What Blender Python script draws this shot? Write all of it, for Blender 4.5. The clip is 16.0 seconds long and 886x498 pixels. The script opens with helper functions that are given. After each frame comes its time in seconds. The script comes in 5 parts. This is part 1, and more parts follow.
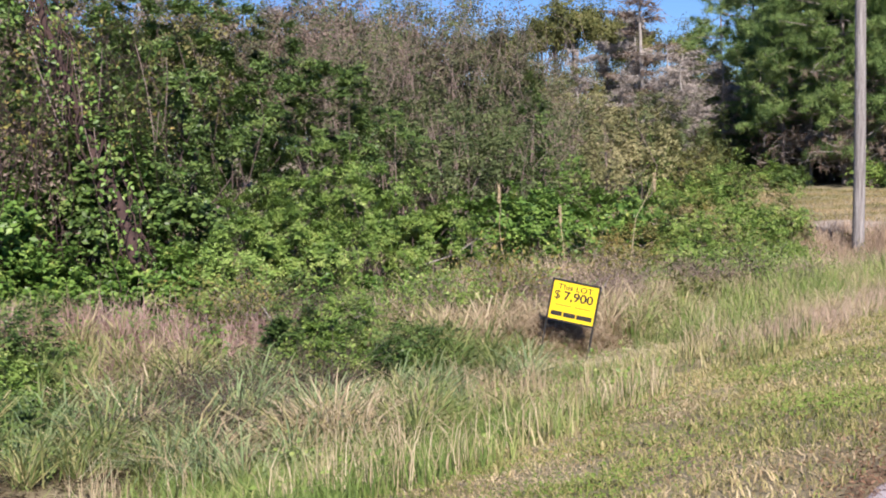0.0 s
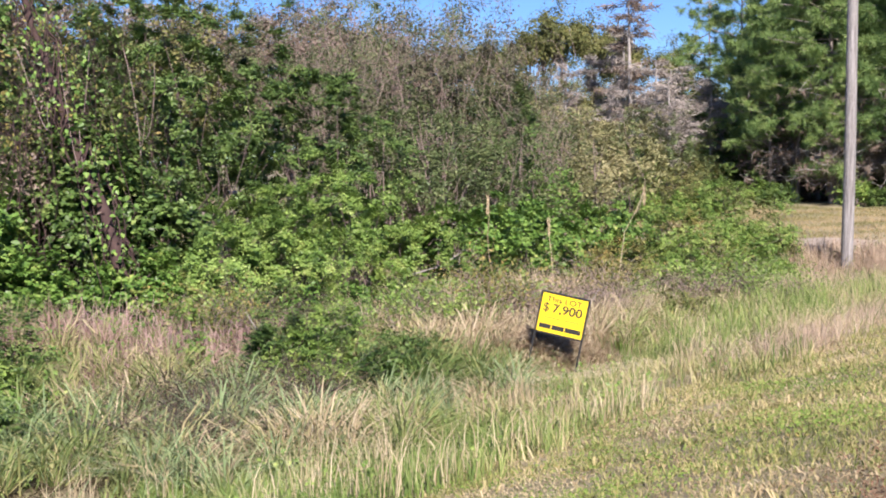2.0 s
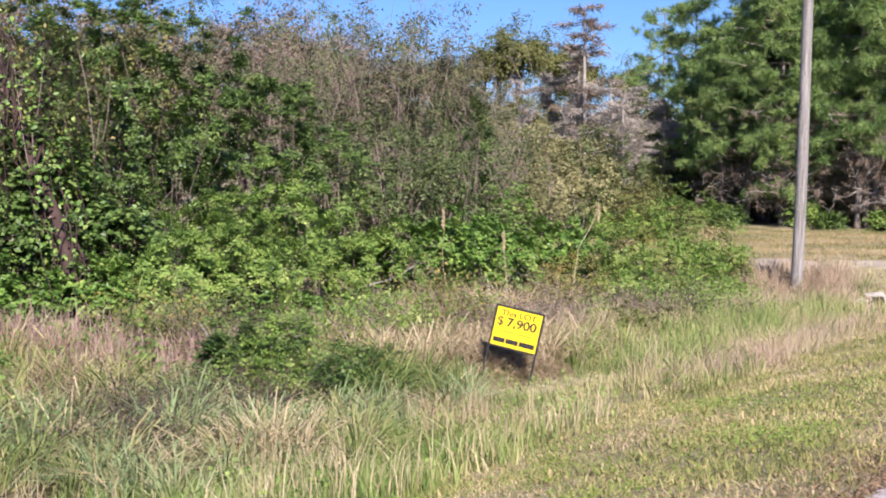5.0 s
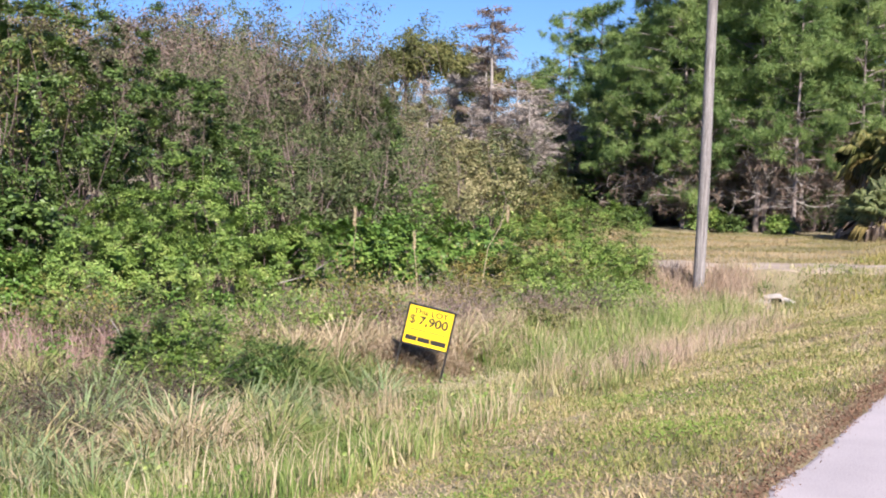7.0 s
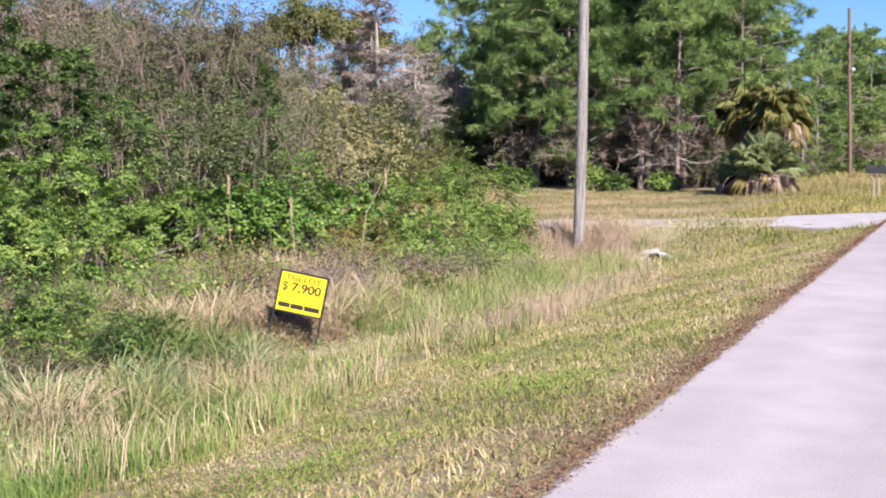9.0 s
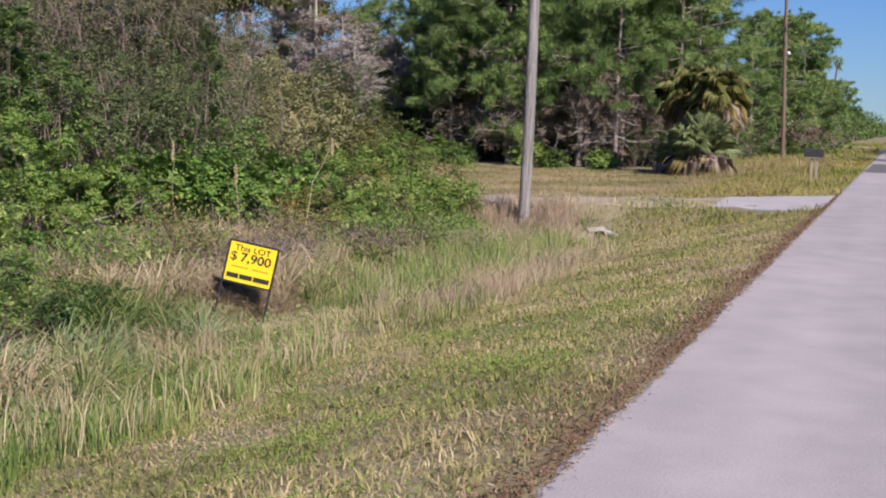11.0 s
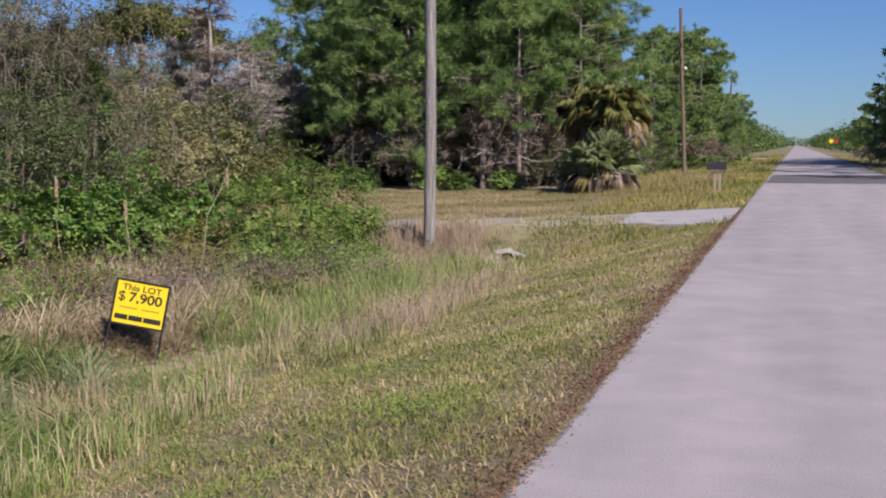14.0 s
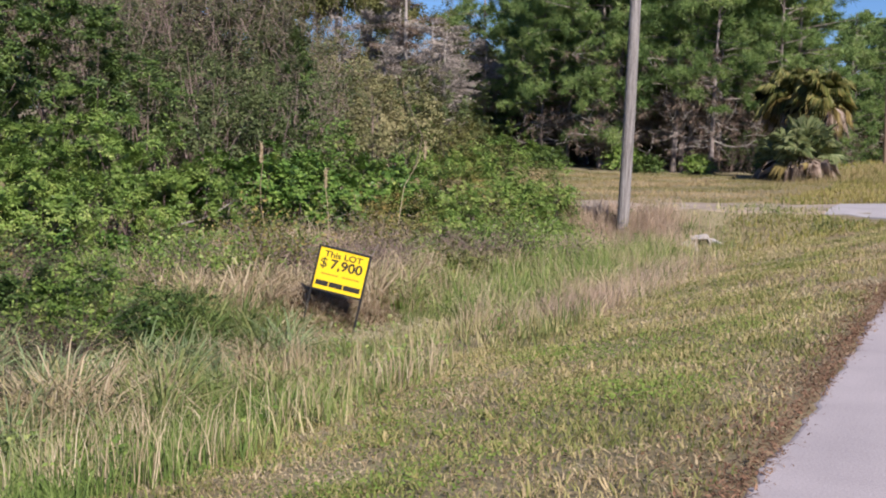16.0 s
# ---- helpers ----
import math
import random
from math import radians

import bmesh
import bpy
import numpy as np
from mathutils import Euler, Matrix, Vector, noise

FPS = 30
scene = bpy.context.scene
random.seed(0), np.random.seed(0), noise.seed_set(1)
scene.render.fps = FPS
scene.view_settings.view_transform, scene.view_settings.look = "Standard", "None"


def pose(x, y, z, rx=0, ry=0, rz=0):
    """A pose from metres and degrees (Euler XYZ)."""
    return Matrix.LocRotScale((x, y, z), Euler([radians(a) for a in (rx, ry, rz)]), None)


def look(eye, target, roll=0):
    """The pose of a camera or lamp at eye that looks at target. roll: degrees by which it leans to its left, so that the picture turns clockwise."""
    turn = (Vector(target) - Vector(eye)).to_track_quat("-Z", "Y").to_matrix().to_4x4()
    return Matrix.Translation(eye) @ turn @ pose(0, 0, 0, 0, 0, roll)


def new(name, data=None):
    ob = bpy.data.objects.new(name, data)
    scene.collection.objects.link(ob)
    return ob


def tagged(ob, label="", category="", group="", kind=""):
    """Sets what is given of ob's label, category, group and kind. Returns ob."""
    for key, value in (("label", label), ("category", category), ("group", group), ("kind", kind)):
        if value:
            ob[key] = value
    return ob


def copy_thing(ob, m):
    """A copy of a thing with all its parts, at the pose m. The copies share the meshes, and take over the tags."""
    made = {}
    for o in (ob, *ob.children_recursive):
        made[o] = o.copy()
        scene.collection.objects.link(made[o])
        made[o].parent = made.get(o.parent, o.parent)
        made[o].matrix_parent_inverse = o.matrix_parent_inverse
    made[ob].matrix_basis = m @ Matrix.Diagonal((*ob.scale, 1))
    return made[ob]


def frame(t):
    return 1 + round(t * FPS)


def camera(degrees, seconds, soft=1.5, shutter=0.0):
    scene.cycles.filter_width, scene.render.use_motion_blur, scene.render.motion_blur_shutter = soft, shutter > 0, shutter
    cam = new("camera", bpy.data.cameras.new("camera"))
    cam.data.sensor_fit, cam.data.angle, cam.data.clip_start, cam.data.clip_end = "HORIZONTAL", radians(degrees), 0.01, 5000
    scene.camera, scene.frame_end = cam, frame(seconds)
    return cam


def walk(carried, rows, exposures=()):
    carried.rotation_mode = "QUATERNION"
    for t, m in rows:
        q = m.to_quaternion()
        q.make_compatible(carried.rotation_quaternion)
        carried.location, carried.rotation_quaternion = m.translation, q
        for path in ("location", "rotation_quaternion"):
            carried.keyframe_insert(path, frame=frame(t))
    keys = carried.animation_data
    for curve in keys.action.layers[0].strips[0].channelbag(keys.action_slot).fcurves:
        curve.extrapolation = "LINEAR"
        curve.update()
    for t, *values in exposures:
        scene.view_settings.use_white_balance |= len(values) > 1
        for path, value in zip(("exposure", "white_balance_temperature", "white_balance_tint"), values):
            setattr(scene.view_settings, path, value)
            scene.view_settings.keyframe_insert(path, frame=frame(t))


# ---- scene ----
cam = camera(38.0, 16.0, soft=2.0)
# seconds, eye, point looked at, roll
ROWS = [
    (0, (0.21, -0.776, 1.51), (-0.914, 0.87, 1.352), -1.4),
    (0.5, (0.124, -0.638, 1.487), (-0.996, 1.013, 1.336), -1.2),
    (1, (0.057, -0.568, 1.473), (-1.056, 1.087, 1.325), -0.8),
    (1.5, (0.04, -0.571, 1.462), (-1.068, 1.088, 1.319), -0.6),
    (2, (0.069, -0.649, 1.467), (-1.036, 1.012, 1.328), -0.4),
    (2.5, (0.06, -0.64, 1.467), (-1.043, 1.023, 1.332), -0.2),
    (3, (0.002, -0.537, 1.454), (-1.098, 1.128, 1.323), 0.2),
    (3.5, (-0.036, -0.482, 1.449), (-1.131, 1.187, 1.32), 0.4),
    (6, (0.025, -0.833, 1.425), (-0.955, 0.907, 1.316), 1.7),
    (6.5, (0.006, -0.882, 1.44), (-0.94, 0.877, 1.33), 2.1),
    (7, (-0.004, -0.86, 1.431), (-0.916, 0.916, 1.318), 1.8),
    (7.5, (0.011, -0.837, 1.433), (-0.867, 0.956, 1.314), 1.3),
    (8, (0.077, -0.828, 1.431), (-0.766, 0.981, 1.308), 1.1),
    (8.5, (0.214, -0.778, 1.407), (-0.595, 1.046, 1.27), 0.5),
    (9, (0.246, -0.652, 1.399), (-0.519, 1.188, 1.236), 0.3),
    (9.2, (0.279, -0.688, 1.396), (-0.466, 1.159, 1.22), 0.2),
    (11.3, (-0.147, -0.511, 1.375), (-0.805, 1.367, 1.172), 2.0),
    (11.5, (-0.056, -0.567, 1.373), (-0.731, 1.307, 1.197), 1.7),
    (12, (-0.061, -0.496, 1.384), (-0.738, 1.376, 1.186), 1.2),
    (12.5, (-0.177, -0.2, 1.387), (-0.728, 1.717, 1.233), 1.0),
    (13, (-0.235, -0.156, 1.366), (-0.636, 1.799, 1.243), 0.5),
    (13.5, (-0.241, -0.071, 1.367), (-0.668, 1.878, 1.224), 0.2),
    (14, (-0.285, 0.176, 1.337), (-0.811, 2.099, 1.176), -0.1),
    (14.5, (-0.244, 0.273, 1.339), (-0.853, 2.169, 1.154), -0.1),
    (15, (-0.317, 0.335, 1.349), (-0.985, 2.209, 1.146), 0.6),
    (15.5, (-0.44, 0.425, 1.343), (-1.161, 2.279, 1.139), 1.3),
    (16, (-0.57, 0.244, 1.315), (-1.355, 2.072, 1.116), 2.0),
]

EXPOSURES = [(t, s, 6500.0, 20.0) for t, s in ((0.0, 0.8), (1.0, 1.02), (2.0, 1.06), (3.5, 1.03), (6.0, 1.02), (7.0, 1.05), (9.0, 1.07), (9.3, 1.03), (11.3, 0.36), (12.0, 0.42), (12.5, 0.50), (13.0, 0.45), (14.0, 0.22), (15.0, 0.38), (16.0, 0.44))]
walk(cam, [(r[0], look(*r[1:])) for r in ROWS], EXPOSURES)

# ---- sky and sun ----
SUN_WAY = Vector((0.66, -0.64, 0.66)).normalized()
world = bpy.data.worlds.new("sky")
scene.world = world
world.use_nodes = True
wn = world.node_tree.nodes
sky = wn.new("ShaderNodeTexSky")
sky.sky_type, sky.sun_disc = "NISHITA", False
sky.sun_elevation = math.asin(SUN_WAY.z)
sky.sun_rotation = math.atan2(SUN_WAY.x, SUN_WAY.y)
sky.air_density, sky.dust_density, sky.ozone_density = 1.0, 0.0, 2.2
tone = wn.new("ShaderNodeMix")
tone.data_type, tone.blend_type = "RGBA", "MULTIPLY"
tone.inputs["Factor"].default_value = 1.0
tone.inputs["B"].default_value = (0.60, 0.96, 1.58, 1)
world.node_tree.links.new(sky.outputs[0], tone.inputs["A"])
world.node_tree.links.new(tone.outputs["Result"], wn["Background"].inputs[0])
wn["Background"].inputs[1].default_value = 0.045
sun_data = bpy.data.lights.new("sun", "SUN")
sun_data.energy, sun_data.angle, sun_data.color = 5.0, radians(0.5), (1.0, 0.94, 0.84)
sun = new("sun", sun_data)
sun.matrix_world = look(SUN_WAY * 50, (0, 0, 0))


# ---- materials ----
def base_material(name):
    m = bpy.data.materials.new(name)
    m.use_nodes = True
    return m, m.node_tree.nodes, m.node_tree.links


def ramp_node(nodes, stops):
    r = nodes.new("ShaderNodeValToRGB")
    e = r.color_ramp.elements
    while len(e) < len(stops):
        e.new(0.5)
    for el, (p, c) in zip(e, stops):
        el.position, el.color = p, (*c, 1)
    return r


def noise_node(nodes, links, scale, detail=3.0, coord=None):
    n = nodes.new("ShaderNodeTexNoise")
    n.inputs["Scale"].default_value, n.inputs["Detail"].default_value = scale, detail
    if coord is None:
        coord = nodes.new("ShaderNodeNewGeometry").outputs["Position"]
    links.new(coord, n.inputs["Vector"])
    return n


def foliage(name, stops, patch=0.5, patch_scale=0.7, rough=0.5, through_light=0.2, gloss=0.25):
    """Leaves and blades: each one its own tone, in patches of greener and drier growth, or of dark and light clumps on
    bushes.
    """
    m, nodes, links = base_material(name)
    geo = nodes.new("ShaderNodeNewGeometry")
    n = noise_node(nodes, links, patch_scale, 2.0, geo.outputs["Position"])
    mix = nodes.new("ShaderNodeMix")
    mix.inputs["Factor"].default_value = patch
    links.new(geo.outputs["Random Per Island"], mix.inputs["A"])
    stretch = nodes.new("ShaderNodeMapRange")
    stretch.inputs["From Min"].default_value, stretch.inputs["From Max"].default_value = 0.36, 0.66
    links.new(n.outputs["Fac"], stretch.inputs["Value"])
    links.new(stretch.outputs[0], mix.inputs["B"])
    r = ramp_node(nodes, stops)
    links.new(mix.outputs[0], r.inputs[0])
    p = nodes["Principled BSDF"]
    p.inputs["Roughness"].default_value = rough
    p.inputs["Specular IOR Level"].default_value = gloss
    links.new(r.outputs[0], p.inputs["Base Color"])
    t = nodes.new("ShaderNodeBsdfTranslucent")
    links.new(r.outputs[0], t.inputs["Color"])
    ms = nodes.new("ShaderNodeMixShader")
    ms.inputs[0].default_value = through_light
    links.new(p.outputs[0], ms.inputs[1])
    links.new(t.outputs[0], ms.inputs[2])
    links.new(ms.outputs[0], nodes["Material Output"].inputs[0])
    return m


def solid(name, stops, scale=6.0, fine=60.0, rough=0.8, bump=0.3, metal=0.0, stretch=(1, 1, 1), local=False):
    """A solid surface with colour at two scales and fine relief."""
    m, nodes, links = base_material(name)
    co = nodes.new("ShaderNodeTexCoord").outputs["Object"] if local else nodes.new("ShaderNodeNewGeometry").outputs["Position"]
    mp = nodes.new("ShaderNodeMapping")
    mp.inputs["Scale"].default_value = stretch
    links.new(co, mp.inputs["Vector"])
    a = noise_node(nodes, links, scale, 4.0, mp.outputs[0])
    b = noise_node(nodes, links, fine, 3.0, mp.outputs[0])
    mix = nodes.new("ShaderNodeMix")
    mix.inputs["Factor"].default_value = 0.4
    links.new(a.outputs["Fac"], mix.inputs["A"])
    links.new(b.outputs["Fac"], mix.inputs["B"])
    r = ramp_node(nodes, stops)
    links.new(mix.outputs[0], r.inputs[0])
    p = nodes["Principled BSDF"]
    links.new(r.outputs[0], p.inputs["Base Color"])
    p.inputs["Roughness"].default_value, p.inputs["Metallic"].default_value = rough, metal
    bp = nodes.new("ShaderNodeBump")
    bp.inputs["Strength"].default_value, bp.inputs["Distance"].default_value = bump, 0.01
    links.new(b.outputs["Fac"], bp.inputs["Height"])
    links.new(bp.outputs[0], p.inputs["Normal"])
    return m


SOIL = solid("soil", [(0.3, (0.117, 0.094, 0.050)), (0.5, (0.243, 0.207, 0.113)), (0.7, (0.378, 0.338, 0.198))], 0.9, 25, 0.95, 0.6)


def road_material():
    """Worn chip seal: long tyre-polished streaks, blotches, fine stone speckle."""
    m, nodes, links = base_material("road_surface")
    pos = nodes.new("ShaderNodeNewGeometry").outputs["Position"]
    mp = nodes.new("ShaderNodeMapping")
    mp.inputs["Scale"].default_value = (1.0, 0.05, 1.0)
    links.new(pos, mp.inputs["Vector"])
    streak = noise_node(nodes, links, 1.3, 3.0, mp.outputs[0])
    blotch = noise_node(nodes, links, 2.2, 5.0, pos)
    speck = noise_node(nodes, links, 85.0, 2.0, pos)
    total = streak.outputs["Fac"]
    stain = noise_node(nodes, links, 0.55, 6.0, pos)
    for n, k in ((stain, 0.34), (blotch, 0.30), (speck, 0.36)):
        mix = nodes.new("ShaderNodeMix")
        mix.inputs["Factor"].default_value = k
        links.new(total, mix.inputs["A"])
        links.new(n.outputs["Fac"], mix.inputs["B"])
        total = mix.outputs[0]
    r = ramp_node(nodes, [(0.30, (0.215, 0.194, 0.198)), (0.43, (0.335, 0.308, 0.316)), (0.55, (0.410, 0.376, 0.382)), (0.70, (0.530, 0.488, 0.492))])
    links.new(total, r.inputs[0])
    p = nodes["Principled BSDF"]
    links.new(r.outputs[0], p.inputs["Base Color"])
    p.inputs["Roughness"].default_value = 0.9
    bp = nodes.new("ShaderNodeBump")
    bp.inputs["Strength"].default_value, bp.inputs["Distance"].default_value = 0.25, 0.01
    links.new(speck.outputs["Fac"], bp.inputs["Height"])
    links.new(bp.outputs[0], p.inputs["Normal"])
    return m


ROAD = road_material()
PATCH = solid("asphalt_patch", [(0.3, (0.112, 0.105, 0.110)), (0.7, (0.165, 0.154, 0.160))], 1.0, 90, 0.9, 0.4)
SAND = solid("sandy_drive", [(0.3, (0.27, 0.21, 0.15)), (0.7, (0.44, 0.38, 0.31))], 1.5, 40, 0.95, 0.4)
CONCRETE = solid("concrete", [(0.3, (0.36, 0.34, 0.34)), (0.7, (0.50, 0.48, 0.48))], 2.0, 50, 0.9, 0.3)
POLE_WOOD = solid("weathered_wood", [(0.3, (0.09, 0.08, 0.075)), (0.5, (0.21, 0.195, 0.185)), (0.7, (0.36, 0.345, 0.33))], 5, 40, 0.85, 0.7, stretch=(6, 6, 0.35))
BROWN_WOOD = solid("brown_pole_wood", [(0.3, (0.10, 0.07, 0.05)), (0.7, (0.20, 0.14, 0.10))], 5, 40, 0.85, 0.5, stretch=(6, 6, 0.35))
BARK = solid("pine_bark", [(0.3, (0.09, 0.070, 0.060)), (0.5, (0.22, 0.185, 0.165)), (0.7, (0.38, 0.335, 0.31))], 4, 22, 0.9, 0.9, stretch=(1, 1, 0.4))
PALE_BARK = solid("pale_bark", [(0.3, (0.20, 0.18, 0.16)), (0.7, (0.42, 0.39, 0.36))], 4, 25, 0.9, 0.6, stretch=(1, 1, 0.4))
TWIG = solid("twig_bark", [(0.3, (0.14, 0.10, 0.085)), (0.7, (0.36, 0.28, 0.25))], 6, 40, 0.9, 0.4)
DARK_TWIG = solid("dark_twig_bark", [(0.3, (0.05, 0.035, 0.03)), (0.7, (0.15, 0.11, 0.10))], 6, 40, 0.9, 0.4)
VINE_BARK = solid("reddish_vine_bark", [(0.3, (0.021, 0.011, 0.010)), (0.7, (0.078, 0.045, 0.039))], 8, 40, 0.9, 0.7)
STEEL = solid("black_steel", [(0.3, (0.010, 0.010, 0.010)), (0.7, (0.022, 0.021, 0.020))], 20, 120, 0.5, 0.1)
YELLOW = solid("yellow_panel", [(0.3, (0.80, 0.56, 0.006)), (0.7, (0.86, 0.62, 0.012))], 3, 40, 0.45, 0.03)
INK = solid("black_ink", [(0.3, (0.012, 0.011, 0.009)), (0.7, (0.02, 0.018, 0.015))], 20, 80, 0.6, 0.05)
OCHRE = solid("faded_ink", [(0.3, (0.42, 0.26, 0.01)), (0.7, (0.50, 0.32, 0.015))], 20, 80, 0.6, 0.05)
RUBBLE = solid("stained_concrete", [(0.3, (0.300, 0.277, 0.255)), (0.7, (0.570, 0.540, 0.503))], 5, 40, 0.95, 0.5)
BOX_METAL = solid("dark_box_metal", [(0.3, (0.025, 0.026, 0.028)), (0.7, (0.045, 0.045, 0.048))], 8, 60, 0.5, 0.1)
PALE_WOOD = solid("pale_post_wood", [(0.3, (0.243, 0.200, 0.159)), (0.7, (0.393, 0.337, 0.265))], 6, 50, 0.85, 0.4)
WHITE_PAINT = solid("white_paint", [(0.3, (0.62, 0.62, 0.60)), (0.7, (0.76, 0.76, 0.74))], 4, 50, 0.6, 0.1)
RED_PAINT = solid("red_paint", [(0.3, (0.45, 0.02, 0.02)), (0.7, (0.55, 0.03, 0.03))], 4, 50, 0.5, 0.1)

G_DEEP = [(0.0, (0.017, 0.034, 0.009)), (0.3, (0.057, 0.106, 0.026)), (0.65, (0.134, 0.215, 0.056)), (1.0, (0.247, 0.322, 0.099))]
G_BRIGHT = [(0.0, (0.034, 0.077, 0.013)), (0.4, (0.134, 0.228, 0.046)), (0.75, (0.273, 0.379, 0.091)), (1.0, (0.436, 0.498, 0.164))]
G_VINE = [(0.0, (0.032, 0.080, 0.014)), (0.5, (0.122, 0.229, 0.044)), (0.85, (0.228, 0.341, 0.078)), (1.0, (0.378, 0.417, 0.117))]
G_YELLOW = [(0.0, (0.049, 0.068, 0.019)), (0.4, (0.137, 0.162, 0.043)), (0.7, (0.252, 0.230, 0.072)), (1.0, (0.392, 0.272, 0.102))]
G_DULL = [(0.0, (0.038, 0.034, 0.023)), (0.35, (0.090, 0.086, 0.054)), (0.6, (0.112, 0.134, 0.060)), (0.8, (0.190, 0.168, 0.112)), (1.0, (0.275, 0.225, 0.160))]
G_PINE = [(0.0, (0.032, 0.068, 0.022)), (0.3, (0.108, 0.187, 0.056)), (0.65, (0.232, 0.339, 0.108)), (1.0, (0.421, 0.488, 0.185))]
G_OLIVE = [(0.0, (0.058, 0.072, 0.022)), (0.5, (0.150, 0.165, 0.055)), (1.0, (0.290, 0.262, 0.100))]
G_CYP = [(0.0, (0.16, 0.142, 0.122)), (0.5, (0.33, 0.295, 0.262)), (1.0, (0.47, 0.42, 0.375))]
G_RUST = [(0.0, (0.10, 0.070, 0.055)), (0.5, (0.21, 0.160, 0.125)), (1.0, (0.34, 0.275, 0.220))]

# bush leaves: clump-sized dark patches in the colour add to the shade of gaps
DEEP = foliage("deep_green_leaf", G_DEEP, 0.66, 3.2, 0.42, 0.22, 0.36)
BRIGHT = foliage("bright_green_leaf", G_BRIGHT, 0.64, 3.6, 0.42, 0.22, 0.36)
PALE_GREEN = foliage("pale_green_leaf", [(0.0, (0.040, 0.093, 0.018)), (0.4, (0.160, 0.266, 0.058)), (0.75, (0.303, 0.423, 0.108)), (1.0, (0.457, 0.554, 0.188))], 0.62, 3.6, 0.42, 0.22, 0.36)
SAGE = foliage("grey_green_leaf", [(0.0, (0.036, 0.054, 0.020)), (0.45, (0.106, 0.145, 0.056)), (1.0, (0.235, 0.272, 0.118))], 0.6, 2.6)
VINE = foliage("vine_leaf", G_VINE, 0.6, 3.4, 0.42, 0.22, 0.36)
YELLOWING = foliage("yellowing_leaf", G_YELLOW, 0.35, 1.0)
DULL = foliage("dull_autumn_leaf", G_DULL, 0.55, 1.6)
PINE = foliage("pine_needle", G_PINE, 0.5, 0.55, 0.5, 0.3)
OLIVE = foliage("olive_crown", G_OLIVE, 0.4, 0.3, 0.6, 0.25)
CYPRESS = foliage("grey_cypress_twig", G_CYP, 0.4, 0.5, 0.8, 0.15, 0.1)
RUST = foliage("rust_leaf", G_RUST, 0.4, 0.6, 0.7, 0.2, 0.15)
PALM = foliage("palm_leaf", [(0.0, (0.10, 0.15, 0.060)), (0.5, (0.27, 0.34, 0.150)), (0.9, (0.43, 0.47, 0.24)), (1.0, (0.56, 0.50, 0.20))], 0.2, 1.0, 0.5, 0.45, 0.3)
SABAL = foliage("olive_palm_leaf", [(0.0, (0.09, 0.12, 0.036)), (0.5, (0.22, 0.25, 0.080)), (0.85, (0.36, 0.34, 0.13)), (1.0, (0.50, 0.41, 0.15))], 0.2, 1.0, 0.5, 0.35, 0.3)
TAN_GREEN = foliage("tan_olive_leaf", [(0.0, (0.10, 0.11, 0.050)), (0.5, (0.25, 0.245, 0.115)), (1.0, (0.43, 0.385, 0.210))], 0.5, 1.2, 0.6, 0.25, 0.15)
PALM_DEAD = foliage("dead_palm_leaf", [(0.0, (0.16, 0.11, 0.08)), (0.5, (0.36, 0.28, 0.22)), (1.0, (0.60, 0.51, 0.43))], 0.2, 1.0, 0.8, 0.15, 0.1)
PALM_GOLD = foliage("yellow_palm_leaf", [(0.0, (0.14, 0.12, 0.045)), (0.6, (0.29, 0.235, 0.085)), (1.0, (0.40, 0.32, 0.14))], 0.2, 1.0, 0.6, 0.25, 0.2)

LAWN = foliage("mown_grass", [(0.0, (0.138, 0.191, 0.053)), (0.4, (0.278, 0.307, 0.098)), (0.6, (0.445, 0.398, 0.178)), (0.82, (0.636, 0.509, 0.297)), (1.0, (0.742, 0.668, 0.456))], 0.4, 0.8, 0.7, 0.35, 0.1)
LAWN_DRY = foliage("dry_mown_grass", [(0.0, (0.238, 0.175, 0.095)), (0.4, (0.400, 0.307, 0.180)), (0.75, (0.572, 0.466, 0.290)), (1.0, (0.745, 0.647, 0.450))], 0.35, 1.1, 0.7, 0.25, 0.15)
TALL = foliage("tall_grass", [(0.0, (0.075, 0.119, 0.036)), (0.35, (0.163, 0.222, 0.070)), (0.6, (0.312, 0.317, 0.128)), (0.8, (0.488, 0.422, 0.230)), (1.0, (0.598, 0.528, 0.325))], 0.45, 0.7, 0.6, 0.2, 0.12)
LUSH = foliage("fresh_grass", [(0.0, (0.074, 0.130, 0.033)), (0.5, (0.191, 0.279, 0.076)), (0.8, (0.335, 0.381, 0.135)), (1.0, (0.558, 0.493, 0.279))], 0.35, 0.7, 0.6, 0.2, 0.12)
BLUEGRASS = foliage("blue_green_grass", [(0.0, (0.137, 0.205, 0.099)), (0.6, (0.260, 0.342, 0.160)), (1.0, (0.465, 0.492, 0.246))], 0.3, 0.8, 0.6, 0.2, 0.15)
STRAW = foliage("dry_straw", [(0.0, (0.270, 0.200, 0.125)), (0.5, (0.480, 0.390, 0.252)), (1.0, (0.680, 0.590, 0.420))], 0.3, 0.9, 0.75, 0.15, 0.1)
PALE_STRAW = foliage("pale_straw", [(0.0, (0.420, 0.340, 0.220)), (0.5, (0.620, 0.530, 0.370)), (1.0, (0.780, 0.700, 0.530))], 0.3, 0.9, 0.7, 0.15, 0.15)
PINKISH = foliage("pinkish_dry_grass", [(0.0, (0.13, 0.075, 0.062)), (0.5, (0.33, 0.220, 0.190)), (1.0, (0.54, 0.415, 0.370))], 0.35, 0.9, 0.8, 0.15, 0.08)
